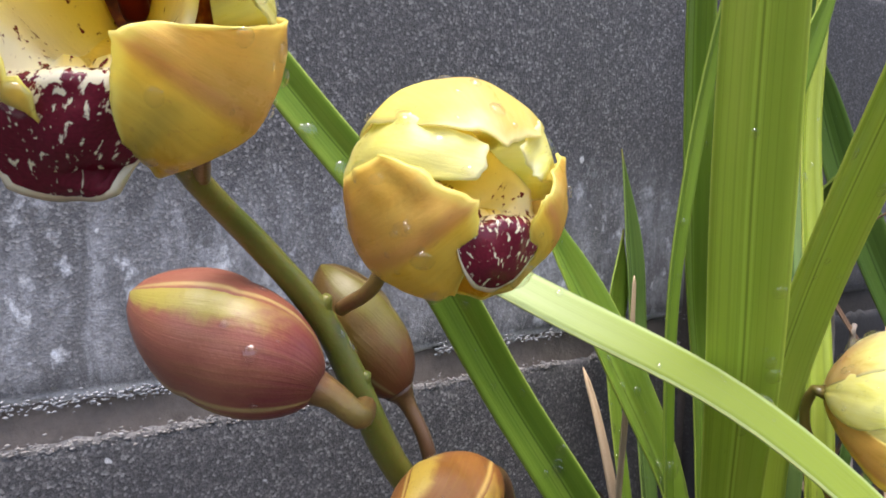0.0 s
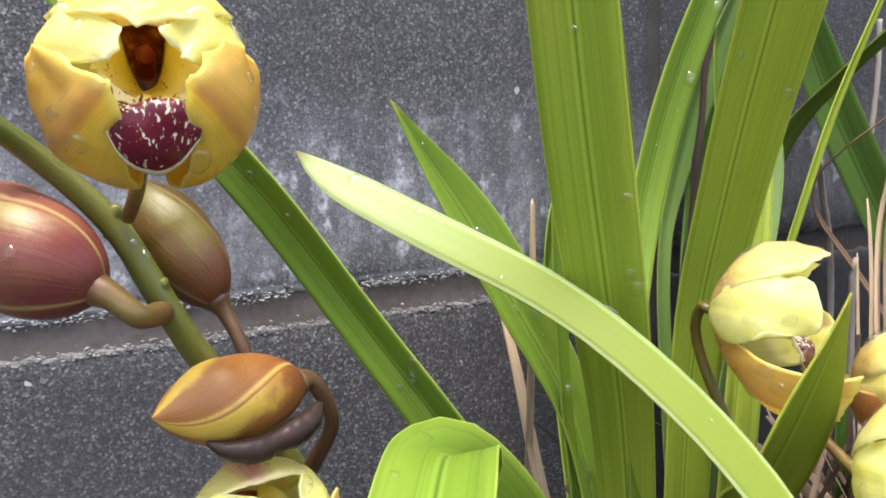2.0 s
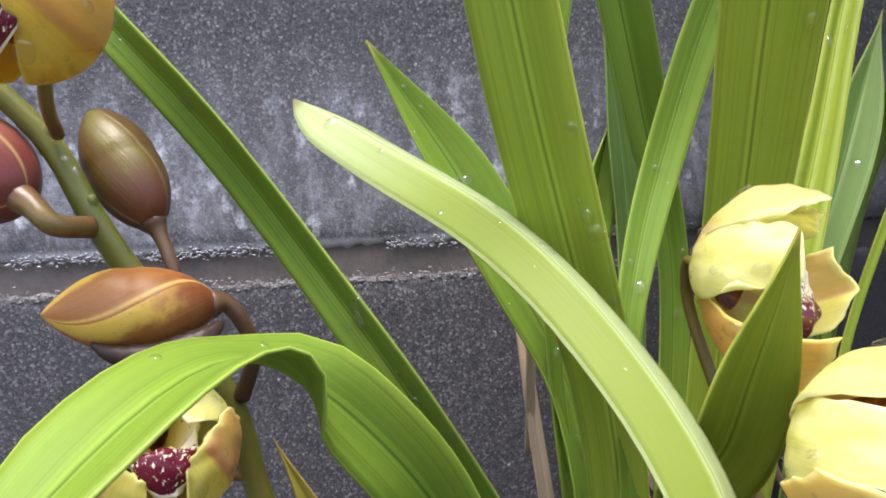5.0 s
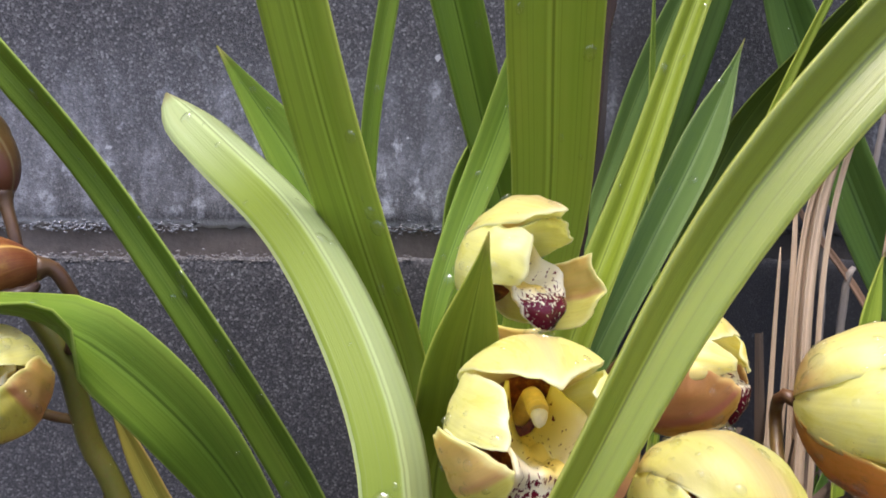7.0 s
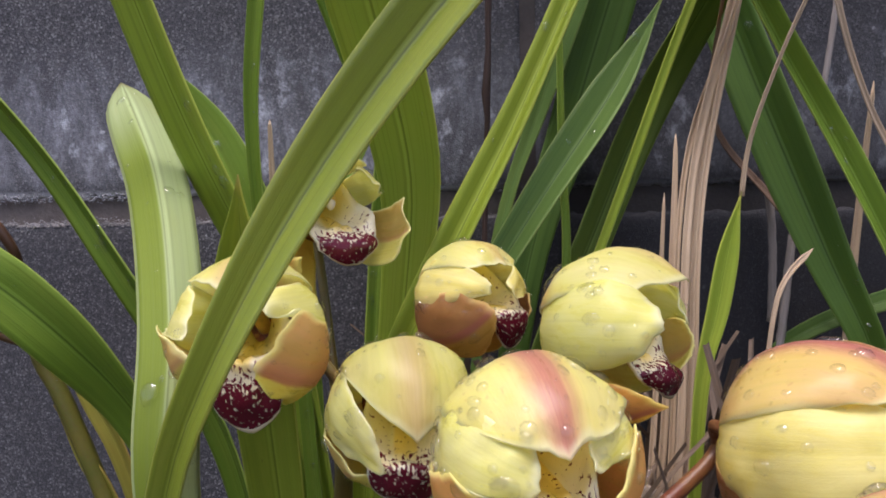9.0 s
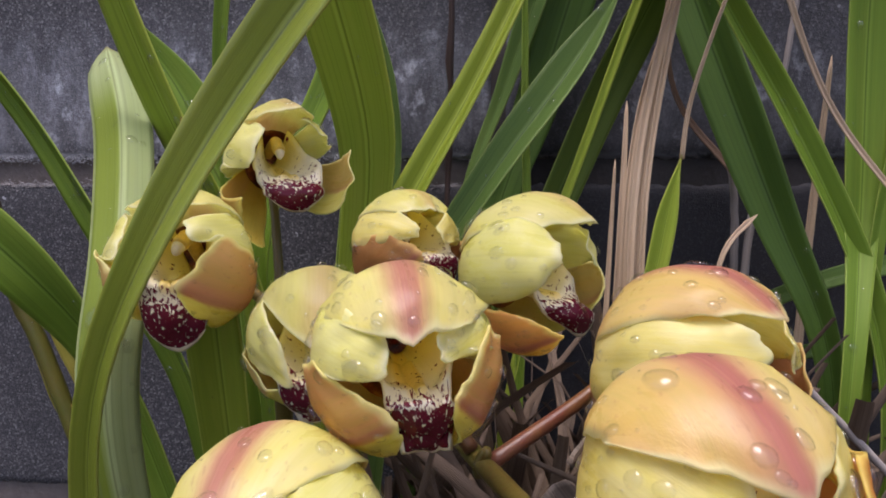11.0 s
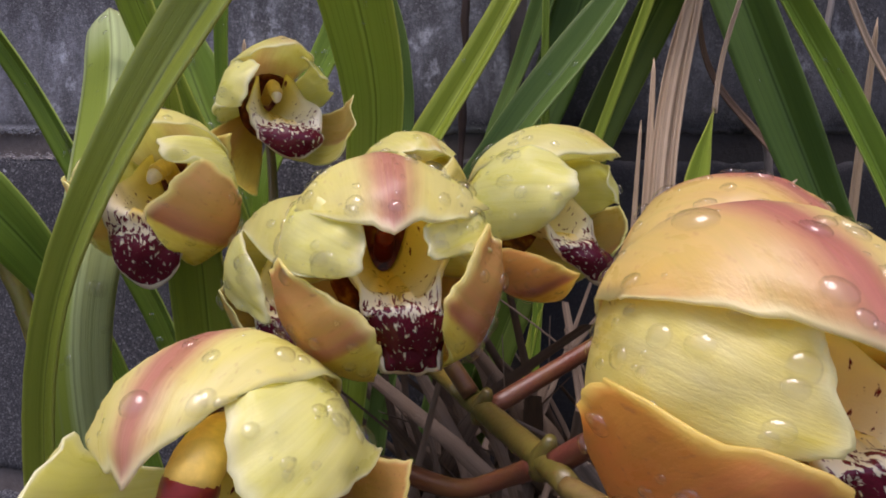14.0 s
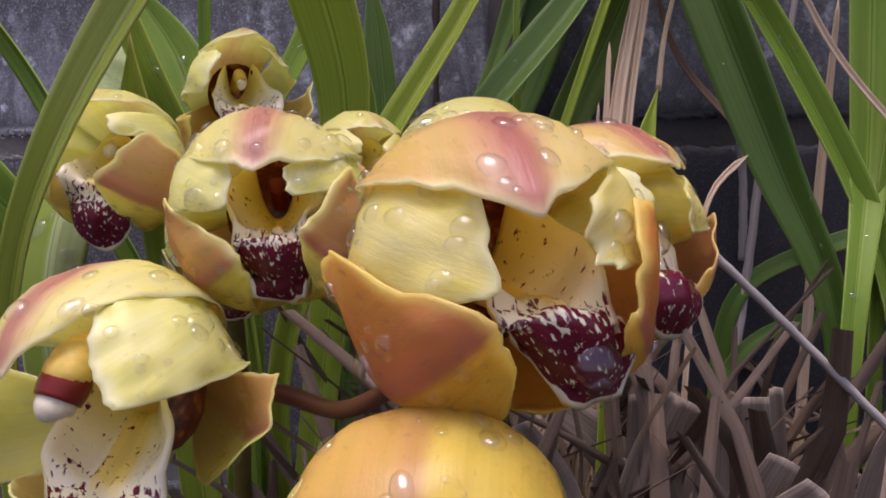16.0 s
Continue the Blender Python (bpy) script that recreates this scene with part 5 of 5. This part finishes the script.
flower("small torn yellow orchid flower below a russet bud", (0.4181, 0.1452, 0.3696), (0.2, -0.9, 0.42), 0.0185, 3, [(0.428, 0.168, 0.352, 0.002), (0.437, 0.172, 0.348, 0.002)],
       hood=[(150, 68, 0.96), (138, 112, 0.98), (104, 142, 0.96), (44, 122, 0.98), (30, 68, 0.96)], petal_l=[(138, 85, 0.98), (112, 148, 0.96), (172, 154, 0.96), (178, 118, 0.98), (192, 80, 0.98)], lip=((0.05, -0.15, 0.8), (0.05, -0.7, 0.6)), column=0.72, drops=8)
flower("open yellow orchid flower with white and maroon lip", (0.575, 0.134, 0.405), (0.6, -0.79, -0.06), 0.0195, 4, [(0.5655, 0.1535, 0.388, 0.002), (0.575, 0.13, 0.335, 0.0024)],
       hood=[(142, 62, 1.02), (125, 108, 1.0), (85, 126, 1.27), (55, 105, 1.05), (45, 62, 1.0)], petal_l=[(135, 68, 1), (119, 122, 0.98), (180, 132, 1), (176, 88, 1.05), (200, 62, 1)], petal_r=[(45, 68, 0.98), (78, 124, 1), (30, 112, 1), (15, 85, 1.1), (0, 62, 0.98)],
       sepal_l=[(200, 70, 1.0), (200, 141, 1.85), (225, 125, 1.8), (252, 107, 1.65), (262, 65, 1.05)], sepal_r=[(-8, 60, 1.0), (14, 112, 1.34), (-12, 129, 1.38), (-44, 121, 1.36), (290, 60, 1.0)], lip=((0.08, -0.3, 0.48), (0.18, -0.86, 0.5)), half=0.52, drops=12, gullet=56, red=STEM_BRONZE, hues=(DORSAL_PALE, SEPAL_GOLD, SEPAL_PALE))
flower("open yellow orchid flower with heavily spotted maroon lip", (0.5637, 0.0719, 0.3781), (0.0, -0.97, 0.25), 0.0212, 5, [(0.578, 0.098, 0.362, 0.0022), (0.588, 0.097, 0.346, 0.0024)],
       hood=[(145, 60, 1), (133, 114, 1.08), (96, 154, 1.09), (54, 118, 1.04), (35, 60, 1)], petal_l=[(140, 70, 0.98), (131, 129, 0.98), (183, 149, 0.98), (171, 101, 1.07), (195, 65, 0.98)], petal_r=[(40, 70, 0.96), (58, 142, 0.96), (25, 148, 0.96), (26, 120, 1.03), (-10, 65, 0.96)],
       sepal_l=[(185, 65, 1), (171, 102, 1.15), (202, 150, 0.95), (228, 120, 0.94), (240, 70, 0.98)], sepal_r=[(0, 65, 1.02), (24, 124, 1.05), (-48, 152, 0.97), (-59, 114, 0.96), (298, 70, 1)], lip=((0.05, -0.35, 0.42), (0.07, -1.2, 0.08)), half=0.42, drops=14, gullet=58, column=1.1, hues=(DORSAL_PALE, SEPAL_PALE, SEPAL))
flower("half closed yellow orchid flower with russet sepals", (0.6238, 0.1203, 0.3765), (0.55, -0.83, 0.0), 0.0189, 6, [(0.606, 0.142, 0.362, 0.002), (0.6, 0.115, 0.35, 0.0024)],
       hood=[(150, 60, 1), (118, 128, 1), (72, 136, 1.06), (50, 124, 1), (30, 60, 1)], petal_l=[(128, 80, 0.98), (108, 146, 0.98), (120, 160, 1.01), (160, 136, 0.98), (190, 70, 0.98)],
       sepal_l=[(169, 86, 1), (150, 128, 0.98), (150, 172, 0.95), (257, 142, 0.94), (268, 80, 0.98)], sepal_r=[(0, 70, 1.02), (7, 125, 1.03), (-8, 130, 1), (-43, 128, 1.01), (285, 85, 1)], lip=((0.3, -0.1, 0.8), (0.42, -0.8, 0.6)), half=0.30, drops=16, hues=(DORSAL_PALE, SEPAL_RUSSET, SEPAL_RUSSET))
flower(YELLOW, (0.6062, 0.0675, 0.357), (0.13, -0.99, -0.04), 0.0207, 7, [(0.606, 0.092, 0.35, 0.0022), (0.608, 0.094, 0.347, 0.0024)],
       hood=[(148, 68, 1), (138, 92, 1), (20, 172, 1.02), (28, 108, 1), (32, 68, 1)], petal_l=[(135, 85, 0.98), (150, 155, 0.98), (236, 158, 0.98), (192, 122, 0.98), (190, 80, 0.98)], petal_r=[(45, 85, 0.96), (0, 158, 0.96), (-40, 138, 0.96), (2, 114, 1), (-8, 80, 0.96)],
       sepal_l=[(182, 75, 1), (184, 111, 1.03), (216, 133, 0.95), (240, 148, 0.94), (262, 95, 0.98)], sepal_r=[(2, 75, 1.02), (-13, 116, 1.05), (-43, 126, 0.97), (-60, 148, 0.96), (280, 95, 1)], lip=((0.02, -0.3, 0.85), (0.01, -1.0, 0.5)), half=0.42, column=0.72, drops=22, hues=(DORSAL_PALE, SEPAL_PALE, SEPAL))
flower("yellow orchid flower with rosy striped hood and maroon lip", (0.6387, 0.0154, 0.3681), (0.28, -0.96, 0.08), 0.0202, 8, [(0.641, 0.042, 0.352, 0.0022), (0.652, 0.04, 0.337, 0.0024)],
       hood=[(152, 68, 1), (146, 121, 1), (96, 163, 1.02), (36, 130, 1), (28, 68, 1)], petal_l=[(138, 85, 0.98), (123, 151, 0.98), (182, 162, 0.98), (176, 118, 0.98), (192, 80, 0.98)], petal_r=[(45, 85, 0.96), (62, 152, 0.96), (24, 163, 0.96), (19, 129, 0.96), (-8, 80, 0.96)],
       sepal_l=[(182, 72, 1.0), (171, 114, 1.06), (249, 155, 0.97), (260, 112, 0.98), (262, 90, 0.98)], sepal_r=[(2, 72, 1.02), (30, 122, 1.06), (-32, 157, 0.98), (-56, 118, 1.0), (280, 90, 1.0)], lip=((0.06, -0.26, 0.78), (0.16, -0.9, 0.34)), half=0.29, column=0.72, drops=26)
flower(YELLOW, (0.6659, 0.0918, 0.3732), (0.76, -0.65, 0.02), 0.0219, 9, [(0.65, 0.112, 0.362, 0.0022), (0.638, 0.085, 0.342, 0.0024), (0.637, 0.07, 0.338, 0.0024)],
       hood=[(150, 60, 1), (122, 128, 1), (56, 138, 1.15), (48, 122, 1), (30, 60, 1)], petal_l=[(128, 80, 0.99), (116, 132, 1.0), (150, 148, 1.32), (190, 128, 1.1), (200, 70, 1.0)],
       sepal_l=[(194, 82, 1.0), (203, 122, 1.12), (217, 143, 1.5), (252, 120, 1.12), (268, 80, 1.0)], sepal_r=[(0, 70, 1.02), (8, 132, 1.02), (-13, 145, 1.07), (-56, 133, 0.97), (285, 85, 1)], lip=((-0.1, -0.3, 0.75), (0.3, -0.85, 0.68)), half=0.36, drops=22, hues=(DORSAL_PALE, SEPAL_RED, SEPAL_PALE))
flower(YELLOW, (0.7042, 0.0347, 0.3598), (0.72, -0.69, 0.02), 0.0241, 10, [(0.685, 0.055, 0.35, 0.0022), (0.657, 0.035, 0.336, 0.0024)],
       hood=[(150, 60, 1), (123, 121, 1), (90, 145, 1.11), (50, 124, 1), (30, 60, 1)], petal_l=[(128, 80, 0.98), (119, 120, 0.98), (121, 153, 0.98), (190, 130, 0.98), (200, 70, 0.98)],
       sepal_l=[(188, 70, 1), (196, 130, 0.98), (215, 145, 0.95), (240, 135, 0.94), (268, 80, 0.98)], lip=((0.0, -0.2, 0.85), (0.1, -0.75, 0.75)), half=0.36, drops=26, red=STEM_PINK, hues=(DORSAL_ROSY, SEPAL_RUSSET, SEPAL_RUSSET))
flower("nodding pale yellow orchid flower with rose-flushed hood", (0.6164, -0.0076, 0.3347), (-0.07, -0.99, 0.13), 0.0231, 11, [(0.638, 0.018, 0.3285, 0.0024), (0.652, 0.015, 0.3265, 0.0022), (0.662, 0.012, 0.331, 0.0022), (0.6675, 0.006, 0.336, 0.0026)],
       hood=[(165, 55, 1), (142, 144, 1), (119, 166, 1.06), (69, 132, 1), (46, 73, 1.08)], petal_l=[(185, 60, 0.98), (150, 120, 1.01), (185, 157, 1.5), (197, 168, 1.3), (225, 60, 0.98)], petal_r=[(54, 73, 1), (71, 131, 0.99), (7, 146, 1.1), (15, 76, 1.1), (19, 66, 1)],
       sepal_l=[(220, 60, 1), (225, 110, 0.98), (245, 140, 0.95), (275, 120, 0.94), (275, 70, 0.98)], sepal_r=[(12, 60, 0.97), (9, 74, 1.37), (-8, 82, 1.25), (-26, 86, 1.08), (300, 60, 1)], lip=((0.25, -0.72, 0.5), (0.2, -1.4, 0.55)), half=0.44, drops=22, gullet=56, column=1.25, reach=(0.08, 0.08, 0.74), hues=(DORSAL, SEPAL_PALE, SEPAL), red=STEM_PINK)
flower("large amber yellow orchid flower with rosy hood and maroon lip", (0.692, -0.0322, 0.3633), (0.45, -0.89, 0.1), 0.0198, 12, [(0.68, -0.008, 0.35, 0.0022), (0.67, 0.002, 0.338, 0.0026)],
       hood=[(152, 65, 1.02), (150, 96, 1.06), (112, 164, 1.04), (60, 142, 1), (30, 68, 1)], petal_l=[(135, 90, 0.99), (130, 147, 0.98), (203, 160, 0.98), (186, 112, 0.99), (194, 75, 0.99)], petal_r=[(42, 85, 0.98), (60, 153, 0.96), (3, 166, 0.96), (1, 145, 0.99), (0, 80, 0.98)],
       sepal_l=[(184, 72, 1.04), (171, 98, 1.14), (216, 157, 1.0), (255, 136, 1.01), (264, 90, 1.0)], sepal_r=[(8, 75, 1.04), (37, 136, 1.06), (-25, 151, 1.0), (-48, 118, 1.02), (278, 90, 1.0)], lip=((0.12, -0.25, 0.79), (0.42, -0.86, 0.46)), half=0.33, pool=0.0032, hues=(DORSAL_ROSY, SEPAL_RED, SEPAL_RED), column=0.72, drops=20, red=STEM_PINK)
flower("nodding amber yellow orchid flower at the stem's end", (0.6855, -0.0471, 0.3283), (0.1, -0.82, -0.56), 0.0191, 13, [(0.682, -0.02, 0.338, 0.002), (0.6715, -0.006, 0.3375, 0.0022)], hues=(SEPAL_GOLD, SEPAL_RED, SEPAL_RED), drops=20)

bud("plump russet orchid bud streaked with olive", (0.3545, 0.183, 0.4505), (0.3888, 0.16, 0.4297), 0.0142, 1, BUD_RED, [(0.396, 0.1565, 0.4238, 0.0028), (0.4018, 0.1655, 0.4222, 0.003)], drops=10)
bud("olive brown orchid bud behind the stem", (0.4, 0.186, 0.4535), (0.4168, 0.1734, 0.4205), 0.0100, 2, BUD_OLIVE, [(0.4215, 0.169, 0.4078, 0.0019), (0.424, 0.167, 0.3905, 0.0022)], drops=2)
bud("pointed golden russet orchid bud with yellow seams", (0.3958, 0.141, 0.4045), (0.433, 0.157, 0.4015), 0.0102, 3, BUD_GOLD, [(0.4385, 0.1585, 0.397, 0.0022), (0.4415, 0.161, 0.387, 0.002), (0.437, 0.168, 0.373, 0.0024)], drops=6, sharp=1.25, twist=0.9)
# a slug that clings under the golden bud, filed with the bracts
dead = new("withered_bract", tube("withered_bract", [(0.4065, 0.1395, 0.3972, 0.0006), (0.411, 0.1385, 0.3948, 0.0022), (0.417, 0.139, 0.3934, 0.0031), (0.4215, 0.1405, 0.3938, 0.0027), (0.4262, 0.1425, 0.3942, 0.0033), (0.4315, 0.145, 0.3958, 0.0028), (0.4348, 0.148, 0.3985, 0.001)], 12, 32, 0.06))
dead.data.materials.append(SLUG)
for poly in dead.data.polygons:
    poly.use_smooth = True
tagged(dead, label="dark glossy slug curled under a bud", category="bract")


# ---- dry stalks and litter ----
def straw(label, rows, mat, flat=True, fold=0.6, tip=0.03):
    base = np.array(rows[0][:3])
    rel = [(*(np.array(q[:3]) - base), q[3]) for q in rows]
    if flat:
        me, _ = blade("dry_stalk", rel, FRONT, fold=fold, thick=0.0005, cols=5, count=36, tip=tip)
    else:
        me = tube("dry_stalk", [(*q[:3], q[3] / 2) for q in rel], 8, 36, 0.08)
    ob = part("dry_stalk", me, mat)
    ob.location = base
    return tagged(ob, label=label, category="dry stalk", group="dry stalks")


TAN = "dry tan leaf remnant standing among the green leaves"
for k, (dx, dy, w, dz) in enumerate([(0.0, 0.0, 0.0036, 0.0), (0.0028, 0.003, 0.0042, 0.01), (-0.0024, 0.004, 0.0028, -0.03), (0.0044, -0.002, 0.0028, 0.02), (0.0012, 0.006, 0.0036, 0.0)]):
    straw(TAN, [(0.70 + dx, 0.17 + dy, 0.18, w * 1.2), (0.709 + dx, 0.18 + dy, 0.296, w * 1.1), (0.712 + dx, 0.19 + dy, 0.391, w), (0.7185 + dx * 0.9, 0.193 + dy, 0.437, w * 1.1), (0.7245 + dx * 0.6, 0.18 + dy, 0.474 + dz * 0.5, w * 1.2), (0.73 + dx, 0.17 + dy, 0.52 + dz, w * 0.6)], STRAW, fold=0.5 + 0.1 * k)
straw(TAN, [(0.695, 0.18, 0.18, 0.0045), (0.704, 0.188, 0.3, 0.0038), (0.708, 0.195, 0.395, 0.003), (0.7091, 0.1995, 0.4288, 0.0015)], STRAW)
straw(TAN, [(0.692, 0.185, 0.18, 0.0035), (0.7, 0.19, 0.3, 0.003), (0.7035, 0.197, 0.37, 0.0022), (0.705, 0.2, 0.404, 0.001)], STRAW)
straw("thin dry stalk rising above a narrow green leaf", [(0.7268, 0.168, 0.405, 0.0022), (0.7285, 0.167, 0.425, 0.0018), (0.734, 0.16, 0.45, 0.0014), (0.7401, 0.152, 0.472, 0.0014), (0.75, 0.14, 0.5, 0.001)], STRAW)
straw("grey weathered stalk leaning against the wall", [(0.755, 0.22, 0.18, 0.0035), (0.7724, 0.2475, 0.30, 0.0042), (0.7773, 0.253, 0.34, 0.0042), (0.7815, 0.257, 0.378, 0.004), (0.7855, 0.258, 0.386, 0.003)], STRAW_GREY, flat=False)
straw("grey weathered stalk leaning against the wall", [(0.776, 0.266, 0.33, 0.0042), (0.775, 0.266, 0.37, 0.004), (0.7712, 0.266, 0.40, 0.004), (0.762, 0.264, 0.425, 0.0038), (0.756, 0.262, 0.443, 0.0036)], STRAW_GREY, flat=False)
straw("grey weathered stalk leaning against the wall", [(0.792, 0.26, 0.43, 0.0025), (0.7935, 0.26, 0.4444, 0.003), (0.7979, 0.26, 0.4868, 0.003), (0.80, 0.262, 0.52, 0.003)], STRAW_GREY, flat=False)
straw("bent dry stalk folded over at its top", [(0.735, 0.17, 0.18, 0.004), (0.741, 0.178, 0.31, 0.0022), (0.7462, 0.1815, 0.360, 0.0022), (0.7473, 0.183, 0.3675, 0.0024), (0.7485, 0.1835, 0.3700, 0.0026), (0.755, 0.186, 0.3752, 0.0026), (0.763, 0.188, 0.381, 0.0032)], STRAW)
straw("curling brown dry stalk", [(0.81, 0.225, 0.30, 0.004), (0.80, 0.24, 0.34, 0.0042), (0.788, 0.254, 0.372, 0.0042), (0.77, 0.262, 0.398, 0.004), (0.75, 0.262, 0.418, 0.0034), (0.7385, 0.252, 0.434, 0.003), (0.7312, 0.23, 0.45, 0.0024), (0.7238, 0.195, 0.47, 0.002), (0.718, 0.165, 0.487, 0.001)], STRAW_BROWN, fold=0.3)
straw("long dry stalk leaning over the clump", [(0.83, 0.2, 0.38, 0.003), (0.80, 0.2, 0.416, 0.0032), (0.782, 0.195, 0.445, 0.003), (0.765, 0.185, 0.482, 0.003), (0.75, 0.17, 0.53, 0.002)], STRAW)
straw("tan dry stalk standing beside the dark leaves", [(0.79, 0.215, 0.18, 0.0055), (0.80, 0.235, 0.33, 0.005), (0.805, 0.24, 0.40, 0.004), (0.808, 0.24, 0.45, 0.002)], STRAW)
straw("thin pale stalk lying across the clump", [(0.735, 0.115, 0.355, 0.0028), (0.7661, 0.12, 0.3243, 0.0028), (0.8012, 0.12, 0.2883, 0.003), (0.83, 0.12, 0.26, 0.003)], STRAW_GREY, flat=False)
straw("dark brown dead twig against the wall", [(0.625, 0.21, 0.18, 0.0035), (0.6275, 0.225, 0.35, 0.003), (0.6284, 0.229, 0.3927, 0.0027), (0.6288, 0.228, 0.405, 0.0044), (0.6292, 0.227, 0.412, 0.0026), (0.6303, 0.225, 0.44, 0.0028), (0.6298, 0.224, 0.452, 0.0047), (0.631, 0.223, 0.461, 0.0028), (0.6315, 0.222, 0.487, 0.003), (0.634, 0.221, 0.506, 0.0042), (0.632, 0.22, 0.516, 0.0026), (0.634, 0.22, 0.54, 0.0026)], STRAW_DARK, flat=False)
straw("short tan dry leaf tip behind the green leaves", [(0.533, 0.21, 0.33, 0.004), (0.534, 0.207, 0.40, 0.0035), (0.5345, 0.2066, 0.4393, 0.0018)], STRAW)
straw("long tan dry leaf slanting along the wall", [(0.546, 0.19, 0.18, 0.006), (0.538, 0.2, 0.3, 0.006), (0.5345, 0.208, 0.34, 0.0055), (0.5328, 0.222, 0.385, 0.004), (0.531, 0.228, 0.4, 0.002)], STRAW, fold=0.3)


def sheath(rng):
    """A broad papery leaf base, torn off at its top."""
    x, y, h = rng.uniform(0.70, 0.80), rng.uniform(0.12, 0.17), rng.uniform(0.085, 0.135)
    w, lean = rng.uniform(0.007, 0.02), rng.gauss(0, 0.022)
    rows = [(x, y, 0.17, w), (x + lean * 0.3, y + 0.002, 0.17 + h * 0.45, w * 1.05), (x + lean * 0.7, y - 0.003, 0.17 + h * 0.8, w * 0.95), (x + lean * 1.2, y - 0.010, 0.17 + h, w * 0.7)]
    straw("broad papery brown leaf base, torn at its top", rows, SHEATH, fold=rng.uniform(0.05, 0.6), tip=0.0)


rng = random.Random(5)
for _ in range(24):
    sheath(rng)


def litter():
    """Dry sheaths and shredded leaf bases round the foot of the plants."""
    rng = random.Random(77)
    verts, faces, uv = [], [], []
    for _ in range(760):
        x, y = rng.uniform(0.57, 0.86), rng.uniform(0.06, 0.25)
        z0, h = 0.176, rng.uniform(0.03, 0.15) * (1.0 if x > 0.62 else 0.7) * (1.35 if 0.62 < x < 0.76 and y > 0.11 else 1.0)
        lean = np.array((rng.gauss(0, 0.25), rng.gauss(-0.1, 0.25), 1.0))
        rows = [(x, y, z0, rng.uniform(0.004, 0.016))]
        p = np.array((x, y, z0))
        for k in range(3):
            p = p + unit(lean) * h / 3
            lean = lean + np.array((rng.gauss(0, 0.35), rng.gauss(-0.08, 0.3), rng.gauss(-0.1, 0.2)))
            rows.append((*p, rows[0][3] * (0.9 - 0.25 * k)))
        c = spline(rows, 9)
        a = rng.uniform(0, math.pi)
        side = np.array((math.cos(a), 0.6 * math.sin(a), 0.1))
        b0 = len(verts)
        for i, q in enumerate(c):
            for u in (-0.5, 0.0, 0.5):
                verts.append(q[:3] + side * q[3] * u + np.array((0, -0.25 * q[3] * (abs(u) < 0.1), 0)))
        for i in range(8):
            for k in range(2):
                q0 = b0 + i * 3 + k
                faces.append((q0, q0 + 1, q0 + 4, q0 + 3))
                uv.append([(k / 2, i / 8), ((k + 1) / 2, i / 8), ((k + 1) / 2, (i + 1) / 8), (k / 2, (i + 1) / 8)])
    me = bpy.data.meshes.new("dry_litter")
    me.from_pydata([tuple(v) for v in verts], [], faces)
    lay = me.uv_layers.new(name="UVMap")
    lay.data.foreach_set("uv", [c for f in uv for p in f for c in p])
    me.update()
    ob = part("dry_litter", me, LITTER, kind="stuff")
    tagged(ob, label="grey brown shredded dry sheaths round the plant bases", category="plant litter")


litter()

# ---- blocks of the wall ----
BLOCKS = [block_mesh(s) for s in range(4)]
for row in range(0, 7):
    for col in range(-4, 4):
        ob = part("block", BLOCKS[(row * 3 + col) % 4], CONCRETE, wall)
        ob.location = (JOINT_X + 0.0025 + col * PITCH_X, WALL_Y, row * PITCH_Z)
